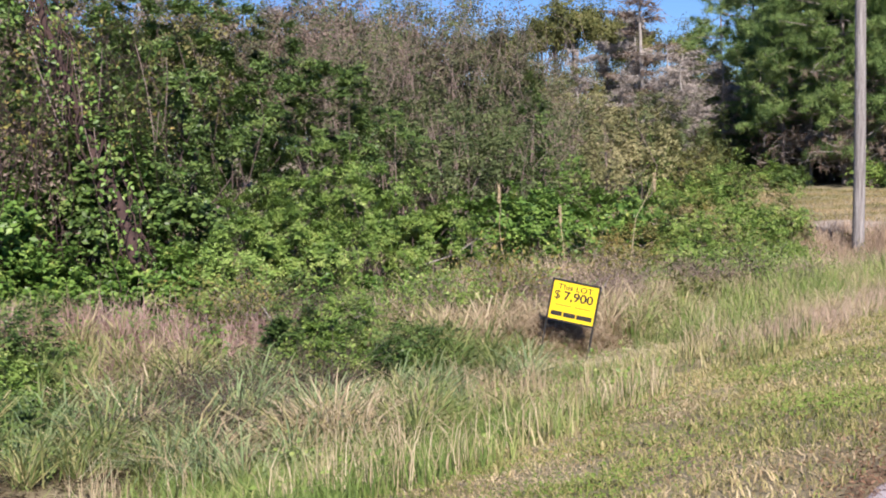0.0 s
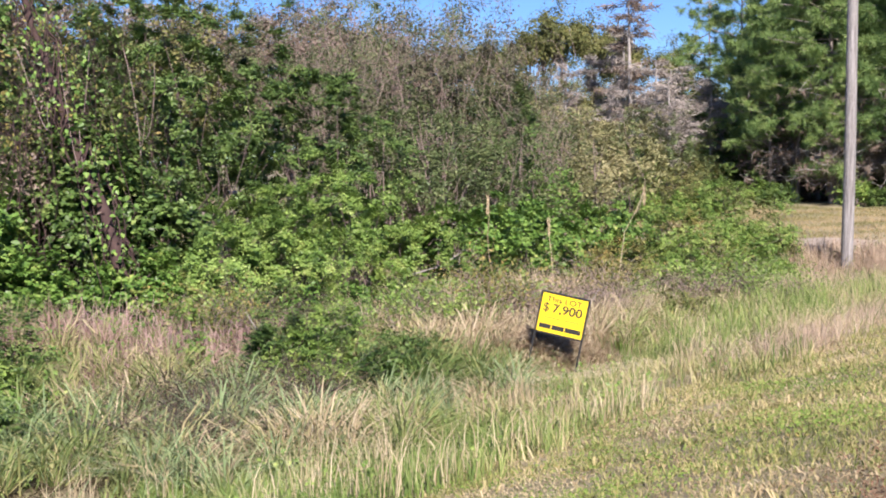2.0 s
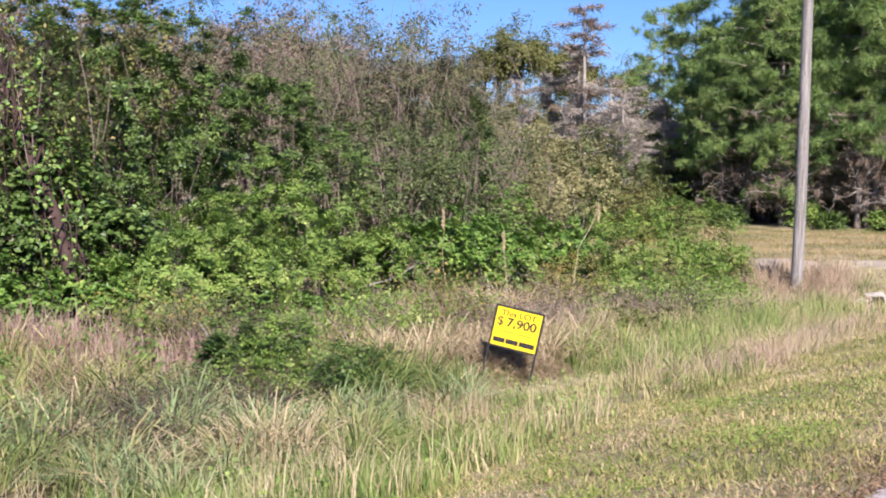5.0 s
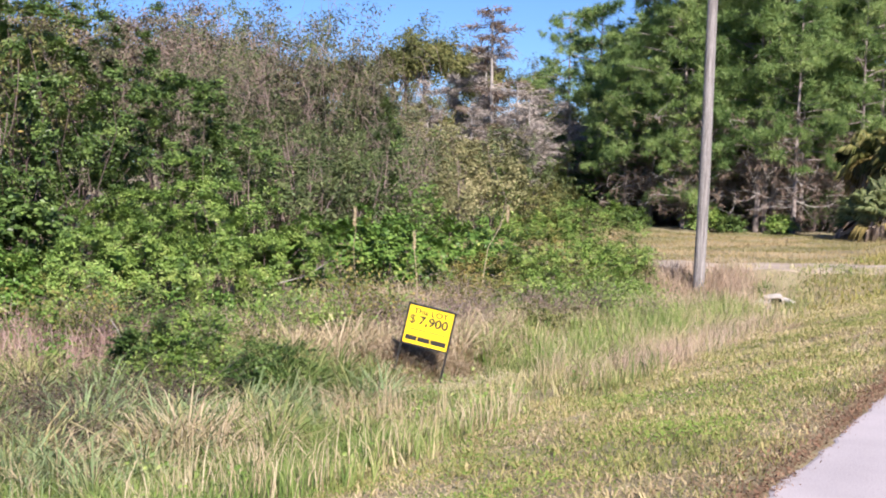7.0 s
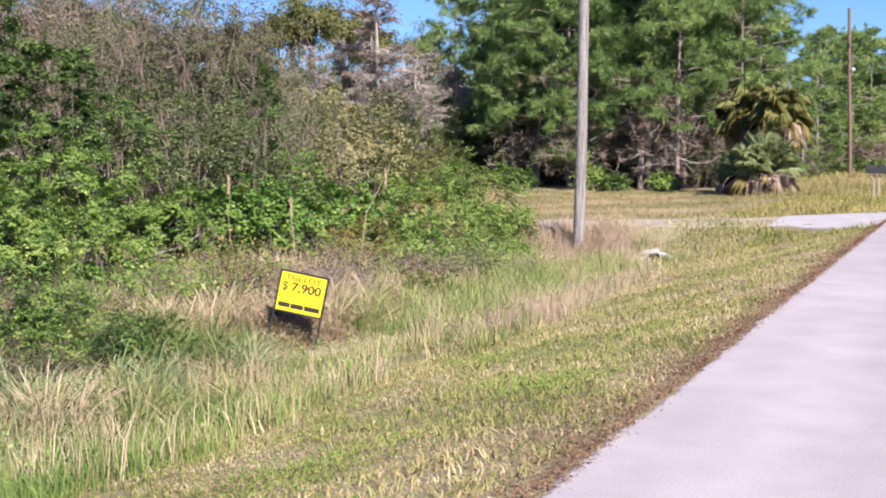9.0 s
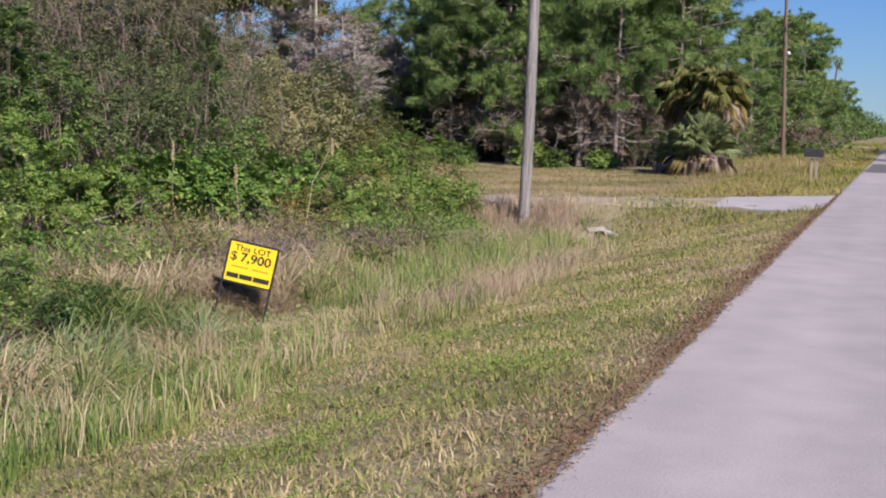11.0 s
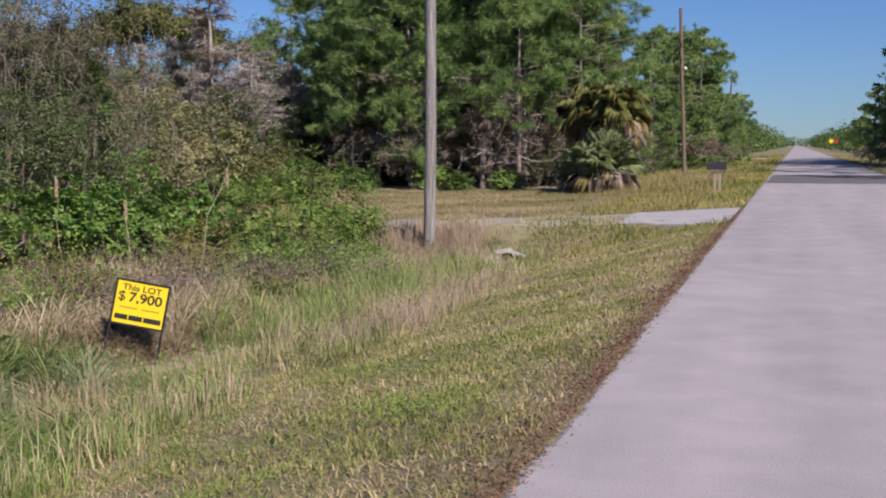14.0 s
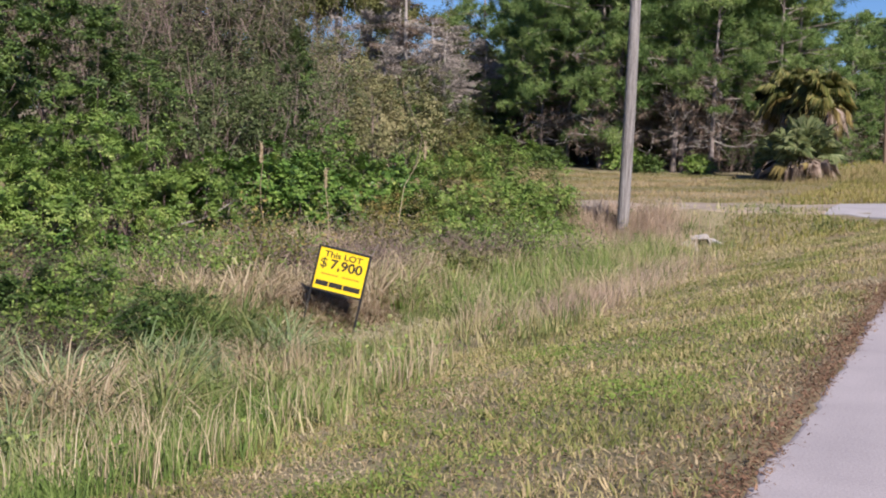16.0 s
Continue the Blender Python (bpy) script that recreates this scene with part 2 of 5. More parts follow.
# dead blades and leaves darkened to stand in for shade low in the growth
SHADE_THATCH = foliage("shade_thatch", [(0.0, (0.030, 0.022, 0.014)), (0.5, (0.070, 0.054, 0.032)), (1.0, (0.160, 0.125, 0.075))], 0.35, 1.2, 0.8, 0.1, 0.1)
BROWN_THATCH = foliage("brown_thatch", [(0.0, (0.132, 0.076, 0.047)), (0.5, (0.249, 0.160, 0.103)), (1.0, (0.382, 0.279, 0.183))], 0.35, 1.2, 0.8, 0.15, 0.1)
FUZZ = foliage("tan_seed_grass", [(0.0, (0.340, 0.250, 0.180)), (0.5, (0.520, 0.405, 0.300)), (1.0, (0.680, 0.560, 0.430))], 0.35, 0.9, 0.7, 0.3, 0.1)
MEADOW = foliage("golden_meadow_grass", [(0.0, (0.160, 0.170, 0.062)), (0.35, (0.270, 0.245, 0.100)), (0.65, (0.400, 0.315, 0.165)), (1.0, (0.540, 0.410, 0.240))], 0.75, 0.35, 0.65, 0.3, 0.15)
LAWN_WEED = foliage("lawn_weed_leaf", [(0.0, (0.070, 0.130, 0.024)), (0.4, (0.150, 0.245, 0.050)), (0.75, (0.250, 0.345, 0.085)), (1.0, (0.400, 0.420, 0.150))], 0.35, 1.5, 0.8, 0.35, 0.08)
LITTER = foliage("fallen_leaf", [(0.0, (0.100, 0.052, 0.034)), (0.5, (0.215, 0.122, 0.078)), (0.85, (0.330, 0.215, 0.140)), (1.0, (0.470, 0.360, 0.250))], 0.3, 1.5, 0.8, 0.1, 0.1)
VERGE = foliage("verge_grass", [(0.0, (0.113, 0.161, 0.035)), (0.4, (0.251, 0.253, 0.066)), (1.0, (0.476, 0.368, 0.152))], 0.6, 0.12, 0.6, 0.3, 0.2)


# ---- mesh helpers ----
def tri_mesh(name, v, f, material):
    me = bpy.data.meshes.new(name)
    v, f = np.asarray(v, np.float32), np.asarray(f, np.int32)
    me.vertices.add(len(v))
    me.vertices.foreach_set("co", v.ravel())
    me.loops.add(3 * len(f))
    me.loops.foreach_set("vertex_index", f.ravel())
    me.polygons.add(len(f))
    me.polygons.foreach_set("loop_start", np.arange(len(f), dtype=np.int32) * 3)
    me.update(calc_edges=True)
    me.materials.append(material)
    return me


def stacked(sets):
    vs, fs, k = [], [], 0
    for v, f in sets:
        vs.append(v)
        fs.append(np.asarray(f) + k)
        k += len(v)
    return np.concatenate(vs), np.concatenate(fs)


def under(ob, parent):
    ob.parent = parent
    return ob


def bm_mesh(name, bm, material, smooth=False):
    me = bpy.data.meshes.new(name)
    bm.normal_update()
    bm.to_mesh(me)
    bm.free()
    me.materials.append(material)
    if smooth:
        for p in me.polygons:
            p.use_smooth = True
    return me


def part(name, bm, material, parent, label="", smooth=False):
    ob = new(name, bm_mesh(name, bm, material, smooth))
    ob.parent = parent
    if label:
        tagged(ob, label)
    return ob


def box_bm(sx, sy, sz, centre=(0, 0, 0), bevel=0.0, turn=None):
    bm = bmesh.new()
    bmesh.ops.create_cube(bm, size=1)
    bmesh.ops.scale(bm, vec=(sx, sy, sz), verts=bm.verts)
    if bevel:
        bmesh.ops.bevel(bm, geom=bm.edges[:], offset=bevel, segments=2, affect="EDGES", profile=0.7)
    if turn is not None:
        bmesh.ops.transform(bm, matrix=turn, verts=bm.verts)
    bmesh.ops.translate(bm, vec=centre, verts=bm.verts)
    return bm


def unit(a):
    return a / np.maximum(np.linalg.norm(a, axis=-1, keepdims=True), 1e-9)


def blades(p, h, w, lean, az, rng, arch=False):
    """Grass blades with a bend, rooted at the points p."""
    n = len(p)
    a2 = rng.uniform(0, 2 * np.pi, n)
    s = np.stack([np.cos(a2), np.sin(a2), np.zeros(n)], 1) * (w / 2)[:, None]
    d = np.stack([np.cos(az), np.sin(az), np.zeros(n)], 1)
    up = np.array([0, 0, 1.0])
    mid = p + d * (h * lean * 0.3)[:, None] + up * (h * 0.6 * (1 - 0.25 * lean))[:, None]
    tip = p + d * (h * lean)[:, None] + up * (h * (1 - 0.55 * lean ** 1.5))[:, None]
    if arch:
        hi = p + d * (h * lean * 0.68)[:, None] + up * (h * (0.92 - 0.3 * lean))[:, None]
        v = np.stack([p - s, p + s, mid - s * 0.9, mid + s * 0.9, hi - s * 0.65, hi + s * 0.65, tip], 1).reshape(-1, 3)
        f = np.array([[0, 1, 3], [0, 3, 2], [2, 3, 5], [2, 5, 4], [4, 5, 6]])
        return v, (f[None] + (np.arange(n) * 7)[:, None, None]).reshape(-1, 3)
    v = np.stack([p - s, p + s, mid - s * 0.75, mid + s * 0.75, tip], 1).reshape(-1, 3)
    f = np.array([[0, 1, 3], [0, 3, 2], [2, 3, 4]])
    return v, (f[None] + (np.arange(n) * 5)[:, None, None]).reshape(-1, 3)


def leaves(c, nrm, size, rng, wide=0.55, fine=True, down=0.25, along=None):
    """Ovate leaves, folded along the midrib."""
    n = len(c)
    nrm = unit(nrm)
    t = rng.normal(size=(n, 3)) + np.array([0, 0, -down]) if along is None else along
    t = unit(t - (t * nrm).sum(1)[:, None] * nrm)
    b = np.cross(nrm, t)
    L, W = size[:, None], size[:, None] * wide
    if fine:
        q = [c, c + t * L * 0.32 + b * W * 0.5 + nrm * L * 0.10, c + t * L * 0.68 + b * W * 0.38 + nrm * L * 0.06, c + t * L - nrm * L * 0.12,
             c + t * L * 0.68 - b * W * 0.38 + nrm * L * 0.06, c + t * L * 0.32 - b * W * 0.5 + nrm * L * 0.10]
        f = np.array([[0, 1, 2], [0, 2, 3], [0, 3, 4], [0, 4, 5]])
    else:
        q = [c, c + t * L * 0.45 + b * W * 0.5 + nrm * L * 0.08, c + t * L - nrm * L * 0.1, c + t * L * 0.45 - b * W * 0.5 + nrm * L * 0.08]
        f = np.array([[0, 1, 2], [0, 2, 3]])
    k = len(q)
    return np.stack(q, 1).reshape(-1, 3), (f[None] + (np.arange(n) * k)[:, None, None]).reshape(-1, 3)


def tube(path, radii, sides=5):
    path = np.asarray(path, float)
    d = unit(np.gradient(path, axis=0))
    ref = np.array([1.0, 0.3, 0.1])
    a = unit(np.cross(d, ref))
    b = np.cross(d, a)
    ang = np.arange(sides) * 2 * np.pi / sides
    ring = np.cos(ang)[None, :, None] * a[:, None] + np.sin(ang)[None, :, None] * b[:, None]
    v = (path[:, None] + ring * np.asarray(radii)[:, None, None]).reshape(-1, 3)
    f = []
    for i in range(len(path) - 1):
        for j in range(sides):
            p, q = i * sides + j, i * sides + (j + 1) % sides
            f += [(p, q, q + sides), (p, q + sides, p + sides)]
    return v, np.array(f)


def stem_path(a, b, sag, rng, k=5):
    t = np.linspace(0, 1, k)[:, None]
    p = np.asarray(a) * (1 - t) + np.asarray(b) * t
    off = rng.normal(size=3) * sag
    p = p + np.sin(np.pi * t) * off
    p[1:-1] += rng.normal(size=(k - 2, 3)) * sag * 0.25
    return p


# ---- ground ----
EDGE_L, EDGE_R = -1.33, 3.5


def smooth01(t):
    t = np.clip(t, 0, 1)
    return t * t * (3 - 2 * t)


def ground_z(x, y):
    """Height of the ground: a swale along the road, filled where the drive crosses it."""
    x, y = np.asarray(x, float), np.asarray(y, float)
    d = np.maximum(EDGE_L - x, 0)
    deep = np.interp(d, [0, 0.15, 1.0, 2.5, 4.0, 5.5, 7.0, 9.5, 14, 40], [0, -0.015, -0.2, -0.58, -0.93, -1.12, -1.12, -0.98, -0.75, -0.6])
    flat = np.interp(d, [0, 0.15, 2, 6, 12, 40], [0, -0.04, -0.14, -0.34, -0.48, -0.55])
    k = smooth01((y - 22.8) / 2.4)
    z = deep * (1 - k) + flat * k
    e = np.maximum(x - EDGE_R, 0)
    z = z + np.interp(e, [0, 0.15, 2, 5, 30], [0, -0.04, -0.18, -0.32, -0.35])
    z = z - 0.10 * np.exp(-((x + 7.2) ** 2 + (y - 12.9) ** 2) / 0.9)
    z = z + 0.34 * np.exp(-((x + 7.95) ** 2 + (y - 13.35) ** 2) / 0.22)
    off = smooth01(np.maximum(d, e) / 1.5)
    z = z + off * (0.035 * np.sin(1.7 * x + 0.6 * y) * np.sin(1.1 * y - 0.4 * x) + 0.02 * np.sin(3.9 * x) * np.sin(4.3 * y + 1))
    return z - 0.012 * (np.maximum(d, e) <= 0)


def graded(stops):
    out = [np.arange(a, b, s) for a, b, s in stops]
    return np.concatenate(out + [[stops[-1][1]]])


def build_ground():
    gx = graded([(-900, -200, 100), (-200, -60, 20), (-60, -20, 2), (-20, -1.4, 0.3), (-1.4, -1.2, 0.07), (-1.2, 3.3, 1.125), (3.3, 3.9, 0.12), (3.9, 20, 1), (20, 80, 10), (80, 900, 100)])
    gy = graded([(-300, -20, 40), (-20, 0, 2), (0, 34, 0.35), (34, 80, 1.5), (80, 300, 10), (300, 3000, 150)])
    X, Y = np.meshgrid(gx, gy)
    v = np.stack([X, Y, ground_z(X, Y)], -1).reshape(-1, 3)
    nx = len(gx)
    i, j = np.meshgrid(np.arange(nx - 1), np.arange(len(gy) - 1))
    a = (j * nx + i).ravel()
    f = np.concatenate([np.stack([a, a + 1, a + nx + 1], 1), np.stack([a, a + nx + 1, a + nx], 1)])
    me = tri_mesh("ground", v, f, SOIL)
    me.polygons.foreach_set("use_smooth", np.ones(len(f), bool))
    tagged(new("ground", me), "sandy soil with dead thatch under grass", "ground", kind="structure")


def strip(name, x0, x1, ys, z, material, label, category, ragged=0.0, seed=3, thick=0.06):
    """A paved strip with a worn, uneven edge and real thickness."""
    rng = np.random.RandomState(seed)
    bm = bmesh.new()
    rows = []
    walk_l = walk_r = 0.0
    for y in ys:
        walk_l = 0.55 * walk_l + rng.uniform(-1, 1) * ragged
        walk_r = 0.55 * walk_r + rng.uniform(-1, 1) * ragged
        l, r = x0 + walk_l, x1 + walk_r
        zz = z if not callable(z) else z(y)
        rows.append([bm.verts.new((l - 0.03, y, zz - thick)), bm.verts.new((l, y, zz - 0.006)), bm.verts.new((l + 0.02, y, zz)),
                     bm.verts.new((r - 0.02, y, zz)), bm.verts.new((r, y, zz - 0.006)), bm.verts.new((r + 0.05, y, zz - thick))])
    for p, q in zip(rows, rows[1:]):
        for i in range(5):
            bm.faces.new((p[i], p[i + 1], q[i + 1], q[i]))
    ob = new(name, bm_mesh(name, bm, material))
    return tagged(ob, label, category, kind="structure")


build_ground()
strip("road", EDGE_L, EDGE_R, graded([(-60, 0, 5), (0, 45, 0.1), (45, 120, 1.5), (120, 1500, 30)]), 0.0, ROAD, "pale pinkish grey worn road surface with crumbled edges", "road", 0.024, thick=0.03)
strip("road_patch", EDGE_L + 0.06, EDGE_R - 0.06, graded([(46.2, 59.0, 0.8)]), 0.004, PATCH, "darker asphalt band laid across the road", "road patch", 0.02, 9, 0.003)


def build_drive():
    """The sandy drive that crosses the swale, with a concrete apron where it meets the road."""
    bm = bmesh.new()
    rng = np.random.RandomState(5)
    rows = []
    for x in np.arange(-42, -3.1, 0.5):
        y0, y1 = 25.0 + rng.uniform(-0.12, 0.12), 27.5 + rng.uniform(-0.12, 0.12)
        zz = float(max(ground_z(x, 25.6), ground_z(x, 26.9))) + 0.035
        rows.append([bm.verts.new((x, y0 - 0.2, zz - 0.3)), bm.verts.new((x, y0 + 0.1, zz - 0.02)), bm.verts.new((x, y1 - 0.12, zz)), bm.verts.new((x, y1, zz - 0.08))])
    for p, q in zip(rows, rows[1:]):
        for i in range(3):
            bm.faces.new((p[i], q[i], q[i + 1], p[i + 1]))
    tagged(new("driveway", bm_mesh("driveway", bm, SAND)), "pale sandy driveway leading off the road", "driveway", kind="structure")
    bm = bmesh.new()
    rows = []
    for x, y0, y1 in ((-3.5, 24.9, 27.5), (-3.1, 24.7, 27.6), (-2.7, 24.4, 27.8), (-2.0, 23.8, 28.1), (-1.39, 22.9, 28.4)):
        zz = float(np.interp(x, [-3.5, -1.39], [float(ground_z(-3.5, 26.4)) + 0.06, 0.0]))
        lo = min(zz, float(ground_z(min(x, EDGE_L - 0.05), y0)) + 0.025)
        rows.append([bm.verts.new((x, y0, lo - 0.06)), bm.verts.new((x, y0 + 0.03, lo)), bm.verts.new((x, y0 + 0.9, zz)), bm.verts.new((x, y1 - 0.03, zz)), bm.verts.new((x, y1, zz - 0.1))])
    for p, q in zip(rows, rows[1:]):
        for i in range(4):
            bm.faces.new((p[i], q[i], q[i + 1], p[i + 1]))
    tagged(new("apron", bm_mesh("apron", bm, CONCRETE)), "pale concrete driveway apron beside the road", "apron", kind="structure")


build_drive()


# ---- grasses ----
def scatter(n, x0, x1, y0, y1, rng, clump=0.0, centres=None):
    if clump and centres is None:
        centres = np.stack([rng.uniform(x0, x1, max(3, n // 28)), rng.uniform(y0, y1, max(3, n // 28))], 1)
    if centres is not None:
        c = centres[rng.randint(0, len(centres), n)] + rng.normal(size=(n, 2)) * clump
        x, y = c[:, 0], c[:, 1]
    else:
        x, y = rng.uniform(x0, x1, n), rng.uniform(y0, y1, n)
    keep = (x < EDGE_L - 0.02) | (x > EDGE_R + 0.02)
    x, y = x[keep], y[keep]
    return np.stack([x, y, ground_z(x, y) - 0.01], 1)


def grass(name, p, h, w, lean, material, label, seed, category="grass", wind=None, flat=1.0):
    rng = np.random.RandomState(seed)
    n = len(p)
    hh = rng.uniform(h[0], h[1], n) * rng.uniform(0.75, 1.15, n)
    az = rng.uniform(0, 2 * np.pi, n) if wind is None else rng.normal(wind, 0.9, n)
    v, f = blades(p, hh, rng.uniform(w[0], w[1], n), rng.uniform(lean[0], lean[1], n), az, rng)
    root_z = np.repeat(p[:, 2], len(v) // n)
    v[:, 2] = root_z + (v[:, 2] - root_z) * flat
    return tagged(new(name, tri_mesh(name, v, f, material)), label, category, kind="stuff")


def off_drive(p):
    inside = (p[:, 1] > 24.9) & (p[:, 1] < 27.6)
    flare = (p[:, 0] > -3.6) & (p[:, 1] > 22.8 + (-1.39 - p[:, 0]) * 0.9) & (p[:, 1] < 28.4)
    return p[~(inside | flare)]


r = np.random.RandomState(11)
lawn = off_drive(scatter(60000, -5.3, EDGE_L, 3.0, 24.9, r))
tufts = off_drive(scatter(62000, -5.3, EDGE_L, 3.0, 24.9, r, 0.07))
edge_fade = lambda q: q[r.uniform(0.06, 1, len(q)) < smooth01((EDGE_L - q[:, 0] - 0.02) / 0.3)]


def patchy(q, size, seed):
    """Smooth patches from 0 to 1 over the plan."""
    g = np.random.RandomState(seed)
    n = np.zeros(len(q))
    for k in range(7):
        a, w, ph = g.uniform(0, np.pi), 2 * np.pi / (size * g.uniform(0.6, 1.7)), g.uniform(0, 6.3)
        n += np.sin((q[:, 0] * np.cos(a) + q[:, 1] * 0.6 * np.sin(a)) * w + ph)
    return np.clip(0.5 + n / 6.5, 0, 1)


dry = patchy(lawn, 1.6, 4) + r.normal(0, 0.14, len(lawn))
grass("lawn_grass", edge_fade(lawn[dry < 0.56]), (0.035, 0.10), (0.006, 0.012), (0.3, 1.1), LAWN, "short patchy mown grass, green and straw coloured", 21)
grass("dry_lawn_grass", edge_fade(lawn[dry >= 0.56]), (0.035, 0.10), (0.006, 0.012), (0.6, 1.4), LAWN_DRY, "dry tan patches in the mown grass", 210, flat=0.7)
dry = patchy(tufts, 1.1, 5) + r.normal(0, 0.12, len(tufts))
grass("lawn_grass", edge_fade(tufts[dry < 0.5]), (0.05, 0.13), (0.005, 0.011), (0.4, 1.3), LAWN, "uneven tufts of mown grass, green and straw coloured", 20)
grass("dry_lawn_grass", edge_fade(tufts[dry >= 0.5])[::2], (0.06, 0.16), (0.005, 0.011), (0.7, 1.5), LAWN_DRY, "pale dry tufts strewn over the mown grass", 200, flat=0.65)
near_lawn = edge_fade(scatter(24000, -4.6, EDGE_L, 4.0, 11.5, r))
grass("lawn_grass", near_lawn, (0.02, 0.07), (0.003, 0.008), (0.4, 1.3), LAWN, "fine short grass between the tufts", 14)
thatch = scatter(46000, -2.1, EDGE_L + 0.04, 2.5, 26, r)
near_edge = EDGE_L - thatch[:, 0]
thatch = thatch[near_edge < 0.12 + 0.13 * np.sin(2.3 * thatch[:, 1]) + 0.12 * np.sin(5.1 * thatch[:, 1] + 1) + r.uniform(-0.16, 0.25, len(thatch))]
thatch[:, 2] = np.maximum(thatch[:, 2], np.where(thatch[:, 0] > EDGE_L, 0.0, -9))
bed = edge_fade(off_drive(scatter(30000, -5.5, EDGE_L, 3.0, 25.5, r)))
grass("lawn_thatch", bed, (0.05, 0.14), (0.004, 0.009), (1.1, 1.5), STRAW, "dry clippings lying in the mown grass", 18, flat=0.35)
grass("verge_thatch", thatch, (0.03, 0.085), (0.005, 0.011), (0.8, 1.5), BROWN_THATCH, "brown dead grass and litter along the road edge", 22, flat=0.6)
rim = np.stack([EDGE_L - 0.04 + r.normal(0, 0.035, 7000), r.uniform(2.8, 30, 7000), np.zeros(7000)], 1)
rim[:, 2] = np.where(rim[:, 0] > EDGE_L, 0.001, ground_z(np.minimum(rim[:, 0], EDGE_L - 0.01), rim[:, 1]))
grass("verge_thatch", rim, (0.02, 0.07), (0.005, 0.012), (0.9, 1.6), BROWN_THATCH, "matted brown dead grass against the road edge", 16, flat=0.5)
def fallen_leaves(n, seed):
    """Brown leaves blown into a ragged band along the road."""
    g = np.random.RandomState(seed)
    y = 3.0 + 22 * g.uniform(0, 1, n) ** 1.35
    wide = 0.30 + 0.16 * np.sin(1.3 * y + 0.5) + 0.13 * np.sin(3.1 * y + 2) + 0.22 * np.exp(-((y - 6.6) / 1.5) ** 2)
    x = EDGE_L + 0.03 - np.abs(g.normal(0, 1, n)) * np.maximum(wide, 0.08) * 0.5
    z = np.where(x > EDGE_L, 0.004, ground_z(np.minimum(x, EDGE_L - 0.01), y)) + g.uniform(0.004, 0.05, n) * (x < EDGE_L)
    v, f = leaves(np.stack([x, y, z], 1), g.normal(size=(n, 3)) * 0.45 + np.array([0, 0, 1.0]), g.uniform(0.012, 0.034, n), g, 0.4, False)
    tagged(new("leaf_litter", tri_mesh("leaf_litter", v, f, LITTER)), "reddish brown fallen leaves along the road edge", "leaf litter", kind="stuff")


fallen_leaves(4200, 24)
litter = np.stack([EDGE_L + np.abs(r.normal(0, 0.05, 900)) - 0.02, r.uniform(3, 26, 900), np.full(900, 0.002)], 1)
grass("edge_litter", litter, (0.008, 0.03), (0.003, 0.008), (1.2, 1.6), BROWN_THATCH, "crumbs of dead grass strewn on the road edge", 19, "litter")


behind = np.concatenate([scatter(8000, -7.5, EDGE_L, -14, 3.2, r), scatter(8000, EDGE_R, 9.5, -14, 38, r)])
grass("verge_grass", behind, (0.05, 0.16), (0.014, 0.03), (0.3, 1.2), LAWN, "rough mown grass along the road", 15)


def clear_of_sign(p):
    """The growth is trodden flat in front of the sign."""
    u = (p[:, 0] + 7.2) * 0.88 + (p[:, 1] - 13.3) * 0.48
    w = (p[:, 0] + 7.2) * -0.48 + (p[:, 1] - 13.3) * 0.88
    return p[~((np.abs(u - 0.15 + 0.12 * np.sin(3 * w)) < 1.05 + 0.06 * w * (w < 0)) & (w > -3.2) & (w < 0.9))]


# flat dark mat that paints the shade between the grass bunches
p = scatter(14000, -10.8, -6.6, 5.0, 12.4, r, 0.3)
grass("gap_shade_thatch", p, (0.1, 0.36), (0.012, 0.030), (0.9, 1.5), SHADE_THATCH, "dead thatch coloured dark for the shade between the grass bunches", 17, flat=0.35)
p = clear_of_sign(scatter(11000, -9.6, -4.4, 4.0, 24.0, r, 0.14))
p = p[(p[:, 0] > -6.7) | (p[:, 1] > 12.6)]
grass("tall_grass", p, (0.16, 0.42), (0.006, 0.014), (0.2, 0.95), TALL, "knee-high mixed green and straw grass", 23)
p = clear_of_sign(scatter(8500, -9.4, -5.3, 13.6, 22.6, r, 0.14))
grass("fresh_grass", p, (0.3, 0.65), (0.006, 0.013), (0.1, 0.6), LUSH, "fresh bright green grass clumps beside the swale", 24)
p = scatter(1500, -7.4, -4.6, 4.6, 10.5, r, 0.1)
grass("dry_stems", p, (0.25, 0.6), (0.004, 0.009), (0.05, 0.5), STRAW, "thin straw coloured stems standing among green grass", 251)
p = clear_of_sign(scatter(4200, -9.0, -5.2, 12.6, 23.0, r, 0.12))
grass("dry_stems", p, (0.3, 0.75), (0.004, 0.009), (0.05, 0.6), STRAW, "thin straw coloured stems along the swale", 252)
p = scatter(6500, -7.2, -4.6, 5.0, 9.0, r, 0.12)
grass("fresh_grass", p, (0.15, 0.36), (0.005, 0.011), (0.1, 0.7), LUSH, "fresh bright green grass at the swale", 25)
p = scatter(4200, -13.6, -9.8, 8.6, 11.8, r, 0.22, np.stack([r.uniform(-13.8, -9.8, 22), r.uniform(8.6, 11.8, 22)], 1))
grass("dry_grass", p, (0.3, 0.75), (0.006, 0.014), (0.05, 0.8), PINKISH, "pinkish brown dry grass stand in front of bushes", 26)
p = clear_of_sign(scatter(8500, -11.5, -7.9, 12.5, 21.5, r, 0.14))
grass("dry_grass", p, (0.3, 0.75), (0.006, 0.012), (0.1, 0.7), STRAW, "straw coloured tall dry grass below the bushes", 27)
